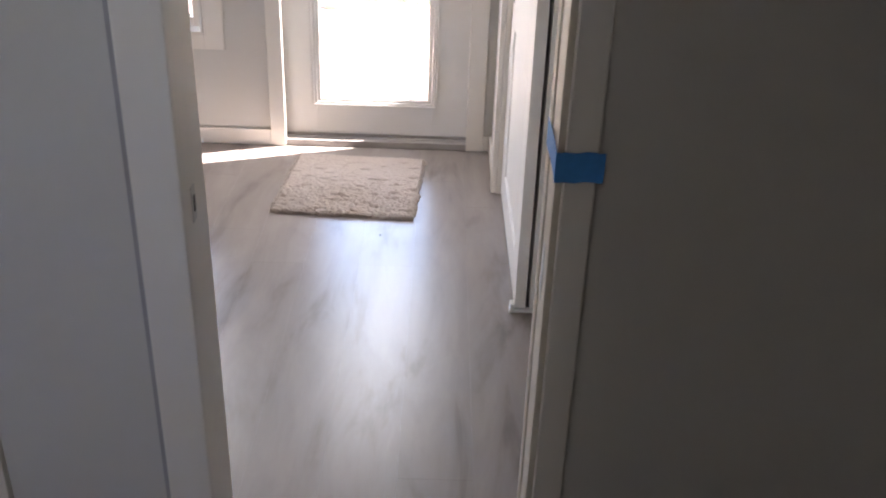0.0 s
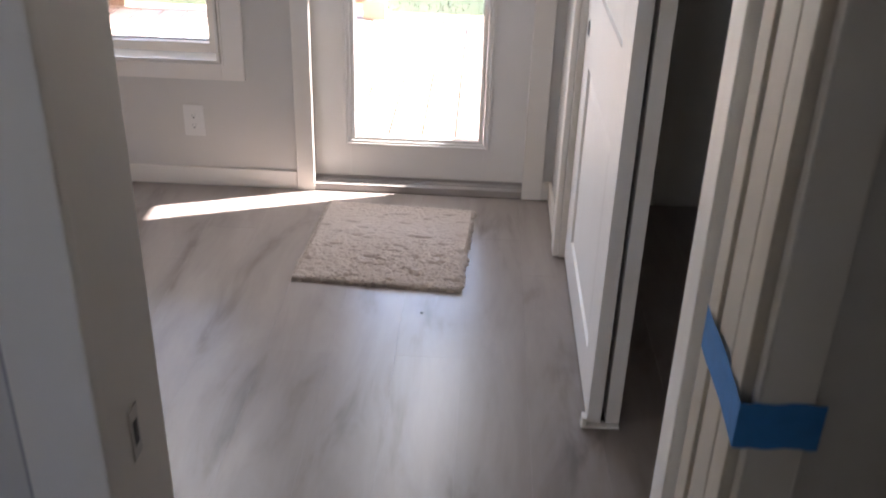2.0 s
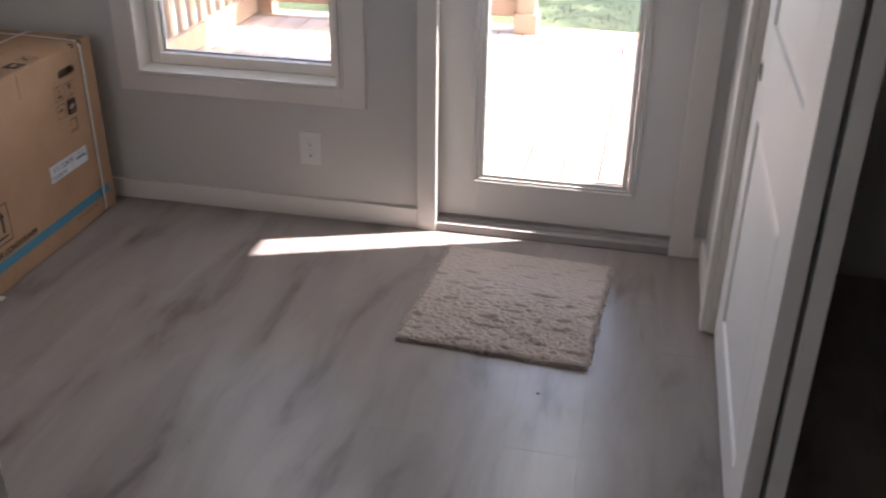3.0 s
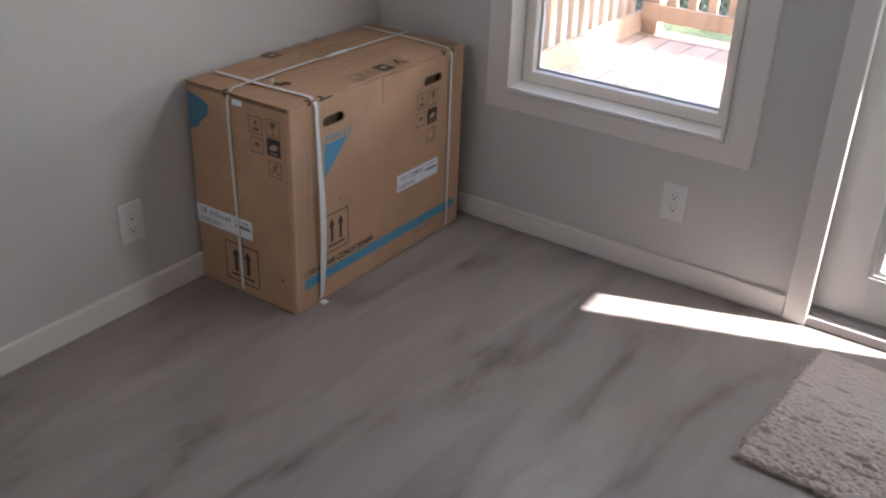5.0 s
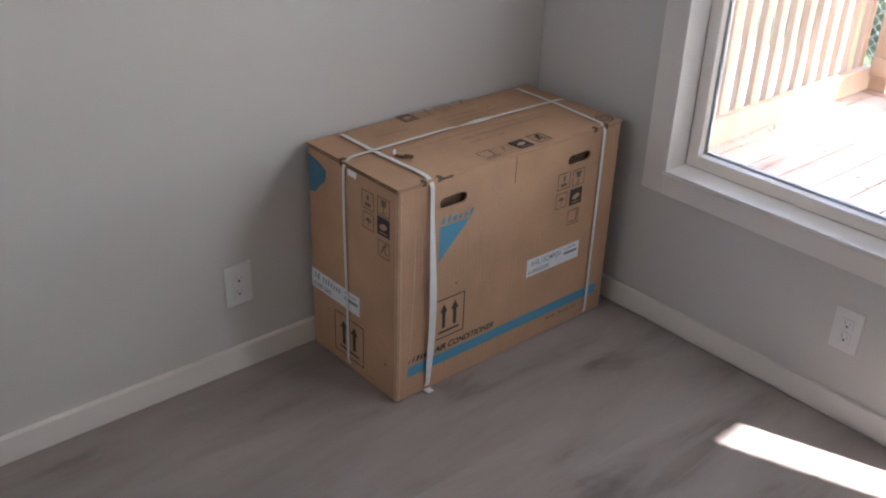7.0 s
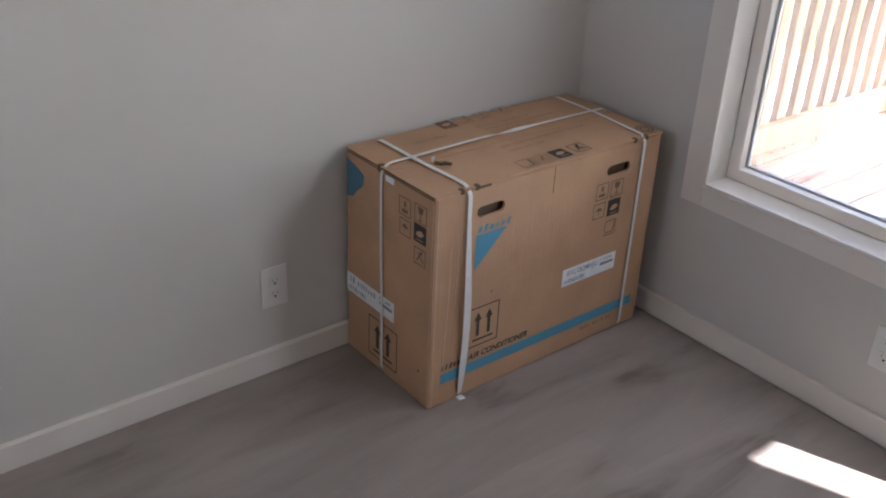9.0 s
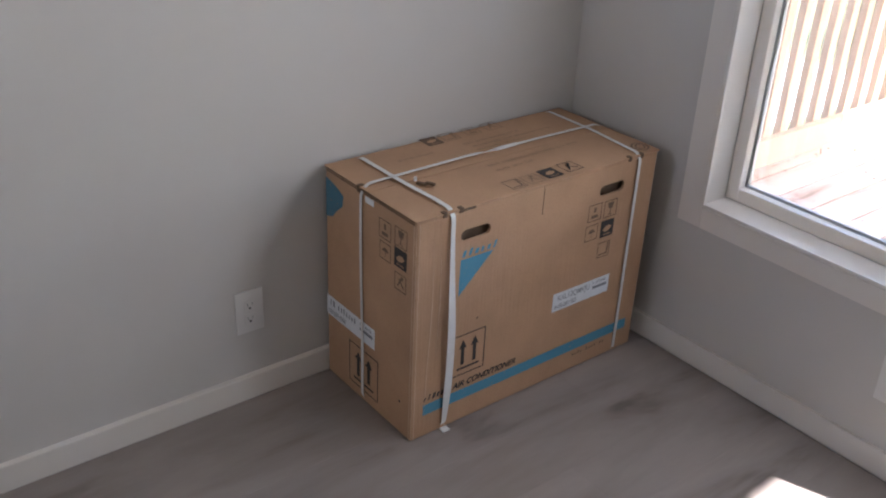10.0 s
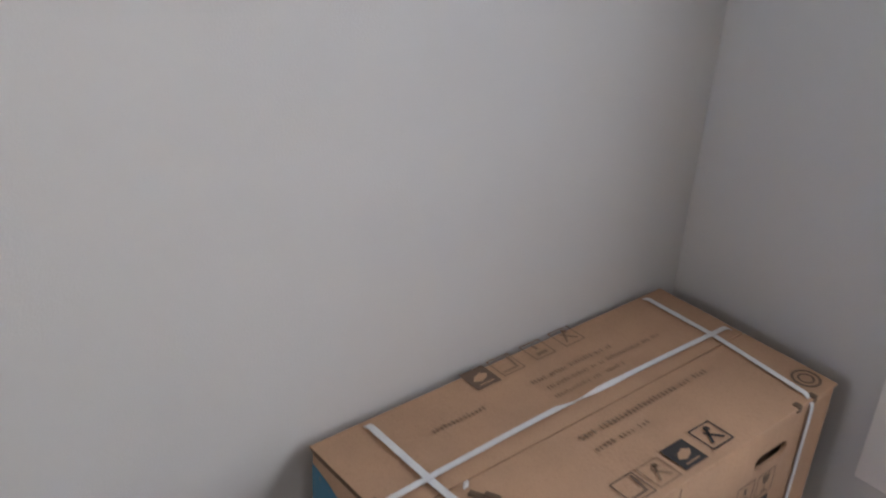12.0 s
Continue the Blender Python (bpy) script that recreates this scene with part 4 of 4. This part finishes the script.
me.from_pydata(verts, [], faces)
me.materials.append(LITTER)
tagged(new("leaf_litter", me), "scattered dry leaf bits on the deck boards", "litter", "", "stuff")


def railing(name, at, along, length, low, high, n, deep, lead, label):
    """A wooden balustrade from at, along x or y."""
    top = thing(name, label, "railing", at, "deck railings")
    def bar(a0, a1, b0, b1, z0, z1, e=0.004):
        return block(a0, a1, b0, b1, z0, z1, edge=e) if along == "x" else block(b0, b1, a0, a1, z0, z1, edge=e)
    part("bottom_rail", bar(0, length, -0.019, 0.019, low, low + deep), PINE, top)
    part("top_rail", bar(0, length, -0.019, 0.019, high - 0.09, high), PINE, top)
    part("cap", bar(-0.02, length + 0.02, -0.07, 0.07, high + 0.001, high + 0.038), PINE, top)
    side = 0.0195 if along == "x" else -0.0575
    stick = finish(bar(-0.027, 0.027, side, side + 0.038, low + 0.02, high - 0.005, 0.003), "baluster", PINE)
    for i in range(n):
        p = lead + (i + 0.5) * (length - lead) / n
        grown(stick, "baluster", top, (p, 0, 0) if along == "x" else (0, p, 0))
    return top


railing("railing", (-0.342, RY + 0.015, DECK), "x", 1.767, 0.090, 0.95, 13, 0.102, 0.12, "new pine railing across the far end of the deck")
railing("railing", (-0.364, 0.20, DECK), "y", 2.895, 0.002, 0.95, 22, 0.130, 0.0, "new pine railing along the side of the deck")


def rail_post(at, base, label):
    top = thing("railing_post", label, "post", at, "railing posts")
    part("shaft", block(-0.055, 0.055, -0.055, 0.055, 0, 1.08, edge=0.005), PINE, top)
    if base:
        bm = bmesh.new()
        brick(bm, -0.073, 0.073, -0.073, -0.0555, 0, 0.125, 0.003)
        brick(bm, -0.073, 0.073, 0.0555, 0.073, 0, 0.125, 0.003)
        brick(bm, -0.073, -0.0555, -0.0554, 0.0554, 0, 0.125, 0.003)
        brick(bm, 0.0555, 0.073, -0.0554, 0.0554, 0, 0.125, 0.003)
        part("base_block", bm, PINE, top)
    return top


rail_post((1.480, RY, DECK), True, "square pine post with a base block beside the gap")
rail_post((-0.300, RY + 0.0925, DECK), False, "square pine corner post of the deck railing")
rail_post((2.86, RY, DECK), True, "square pine post at the deck's open end")

# porch roof over the deck, whose edges shade the boards
roof = thing("porch_roof", "roof over the deck, carried by the house wall", "roof", (1.0, 1.5, 2.62), kind="structure")
child("roof_deck", block(-1.4, 2.945, OUT, 3.02, 2.44, 2.60), ROOFING, roof)
# unseen soffit, added to bounce daylight towards the room
child("soffit", block(-1.4, 2.945, OUT, 3.02, 2.42, 2.439), CEIL, roof, "unseen grey porch ceiling added to bounce light")
structure("house_siding", block(-4.0, 6.0, OUT + 0.0, OUT + 0.002, 2.62, 3.2), SIDING, "grey lap siding of the house", "wall")
structure("house_roof", brick(block(-0.9, 3.6, -3.85, OUT, 2.60, 2.75), 0.6, 2.95, -6.2, -3.86, 2.60, 2.75), ROOFING, "house roof", "roof")

# lawn and fence
verts, faces = [], []
g = np.random.default_rng(3)
for _ in range(16000):
    x, y = g.uniform(-2.6, 3.6), g.uniform(3.2, 7.8)
    a, h, w = g.uniform(0, 6.283), g.uniform(0.012, 0.035), g.uniform(0.002, 0.005)
    k = len(verts)
    lx, ly = g.uniform(-0.03, 0.03, 2)
    verts += [(x - w * math.cos(a), y - w * math.sin(a), GROUND), (x + w * math.cos(a), y + w * math.sin(a), GROUND), (x + lx, y + ly, GROUND + h)]
    faces.append((k, k + 1, k + 2))
me = bpy.data.meshes.new("grass")
me.from_pydata(verts, [], faces)
me.materials.append(BLADES)
tagged(new("grass", me), "short green lawn grass", "grass", "", "stuff")

fence = thing("chain_link_fence", "galvanised chain-link fence across the lawn", "fence", (-1.2, 5.6, GROUND))
bm = bmesh.new()
FX0, FX1, FH = -2.0, 0.35, 1.1
pitchw, r = 0.088, 0.0014
verts, faces = [], []
for sgn in (1, -1):
    c = -FH
    while c < (FX1 - FX0) + FH:
        # a wire at 45 degrees, cut to the panel
        p0, p1 = (c, 0.0), (c + FH, FH)
        u0, u1 = max(p0[0], 0), min(p1[0], FX1 - FX0)
        if u1 > u0:
            v0, v1 = u0 - c, u1 - c
            if sgn < 0:
                v0, v1 = FH - v0, FH - v1
            k = len(verts)
            for u, v in ((u0, v0), (u1, v1)):
                for du, dv in ((-r, -r * sgn), (r, r * sgn)):
                    for dy in (-r, r):
                        verts.append((FX0 + 1.2 + u + du * 0.7, dy + 0.002 * sgn, v - dv * 0.7))
            faces += [(k, k + 1, k + 5, k + 4), (k + 2, k + 6, k + 7, k + 3), (k, k + 4, k + 6, k + 2), (k + 1, k + 3, k + 7, k + 5)]
        c += pitchw
me = bpy.data.meshes.new("wire_mesh")
me.from_pydata(verts, [], faces)
me.materials.append(GALV)
mesh_ob = tagged(new("wire_mesh", me), "diamond wire mesh", kind="stuff")
mesh_ob.parent = fence
for x in (FX0, FX1):
    bm = bmesh.new()
    bmesh.ops.create_cone(bm, cap_ends=True, segments=14, radius1=0.024, radius2=0.024, depth=1.2, matrix=Matrix.Translation((x + 1.2, 0, 0.6)))
    part("fence_post", bm, GALV, fence)
bm = bmesh.new()
bmesh.ops.create_cone(bm, cap_ends=True, segments=12, radius1=0.018, radius2=0.018, depth=FX1 - FX0, matrix=Matrix.Translation(((FX0 + FX1) / 2 + 1.2, 0, FH)) @ pose(0, 0, 0, 0, 90, 0))
part("top_pipe", bm, GALV, fence)

# tall uncut grass along the far side of the fence
verts, faces = [], []
g = np.random.default_rng(17)
for _ in range(3600):
    x, y = g.uniform(-2.4, 0.9), 5.75 + abs(g.normal(0, 0.45))
    a, h, w = g.uniform(0, 6.283), g.uniform(0.25, 1.0), g.uniform(0.004, 0.009)
    c, d, k = math.cos(a), math.sin(a), len(verts)
    lx, ly = g.normal(0, 0.10, 2)
    verts += [(x - w * c, y - w * d, GROUND), (x + w * c, y + w * d, GROUND), (x + lx * 0.35 + w * 0.8 * c, y + ly * 0.35 + w * 0.8 * d, GROUND + h * 0.6),
              (x + lx * 0.35 - w * 0.8 * c, y + ly * 0.35 - w * 0.8 * d, GROUND + h * 0.6), (x + lx, y + ly, GROUND + h)]
    faces += [(k, k + 1, k + 2, k + 3), (k + 3, k + 2, k + 4)]
me = bpy.data.meshes.new("tall_grass")
me.from_pydata(verts, [], faces)
me.materials.append(REED)
tagged(new("tall_grass", me), "tall uncut green grass behind the wire fence", "grass", "", "stuff")

# an unseen broad tree added beyond the deck, whose crown shades the lawn
tree = thing("tree", "unseen broad leafy tree added to shade the lawn", "tree", (8.6, 10.2, GROUND))
bm = bmesh.new()


def limb(p, q, r0, r1):
    p, q = Vector(p), Vector(q)
    d = q - p
    m = Matrix.Translation((p + q) / 2) @ d.to_track_quat("Z", "Y").to_matrix().to_4x4()
    bmesh.ops.create_cone(bm, cap_ends=True, segments=9, radius1=r0, radius2=r1, depth=d.length, matrix=m)


limb((0, 0, 0), (0.1, -0.1, 3.2), 0.26, 0.19)
g3 = random.Random(9)
tips = []
for i in range(9):
    a = 2 * math.pi * i / 9 + g3.uniform(-0.2, 0.2)
    base = Vector((0.1, -0.1, 2.6 + 0.09 * i))
    mid = base + Vector((1.5 * math.cos(a), 1.5 * math.sin(a), 1.7 + g3.uniform(-0.3, 0.5)))
    tip = mid + Vector((1.5 * math.cos(a + 0.3), 1.5 * math.sin(a + 0.3), 1.6 + g3.uniform(-0.4, 0.6)))
    limb(base, mid, 0.11, 0.07)
    limb(mid, tip, 0.07, 0.025)
    tips += [mid, tip]
part("trunk", bm, wood("bark", (0.16, 0.12, 0.09), (0.11, 0.085, 0.065), (0.06, 0.045, 0.035), 0.9, 0.3, (0.35, 0.6), "z", 0.8), tree)
g = np.random.default_rng(12)
centres = [t + Vector(g.uniform(-0.9, 0.9, 3)) for t in tips for _ in range(7)] + [Vector((g.uniform(-3.0, 3.0), g.uniform(-3.0, 3.0), g.uniform(4.2, 8.2))) for _ in range(90)]
verts, faces = [], []
for c in centres:
    for _ in range(70):
        p = np.array(c) + g.normal(0, 0.42, 3)
        u = g.normal(0, 1, 3)
        u /= np.linalg.norm(u)
        v = np.cross(u, g.normal(0, 1, 3))
        v /= np.linalg.norm(v)
        L, W = g.uniform(0.09, 0.15), g.uniform(0.04, 0.065)
        k = len(verts)
        verts += [tuple(p - u * L), tuple(p + v * W), tuple(p + u * L), tuple(p - v * W)]
        faces.append((k, k + 1, k + 2, k + 3))
me = bpy.data.meshes.new("crown")
me.from_pydata(verts, [], faces)
me.materials.append(LEAVES)
crown = tagged(new("crown", me), "dense green leaf crown", kind="stuff")
crown.parent = tree

# ---------------------------------------------------------------- floor planks
PW, PL = 0.185, 1.83
lengths = {}


def plank(x, y0, y1):
    key = round(y1 - y0, 3)
    if key not in lengths:
        lengths[key] = finish(block(-PW / 2 + 0.0001, PW / 2 - 0.0001, 0.0001, key - 0.0001, -0.0118, 0.0, edge=0.00025, seg=1), "plank", FLOORING)
    ob = new("plank", lengths[key])
    ob.parent, ob.location = floor_base, (x, y0, 0.0)


g = random.Random(5)
for i in range(18):
    x = PW / 2 - 0.03 + PW * i
    south = HALL_S
    y = -0.014 - g.choice((0.35, 0.6, 0.85, 1.1))
    ends = [-0.0145]
    while y > south:
        ends.append(y)
        y -= PL
    ends.append(south)
    for b, a in zip(ends, ends[1:]):
        if b - a > 0.02:
            plank(x, a, b)
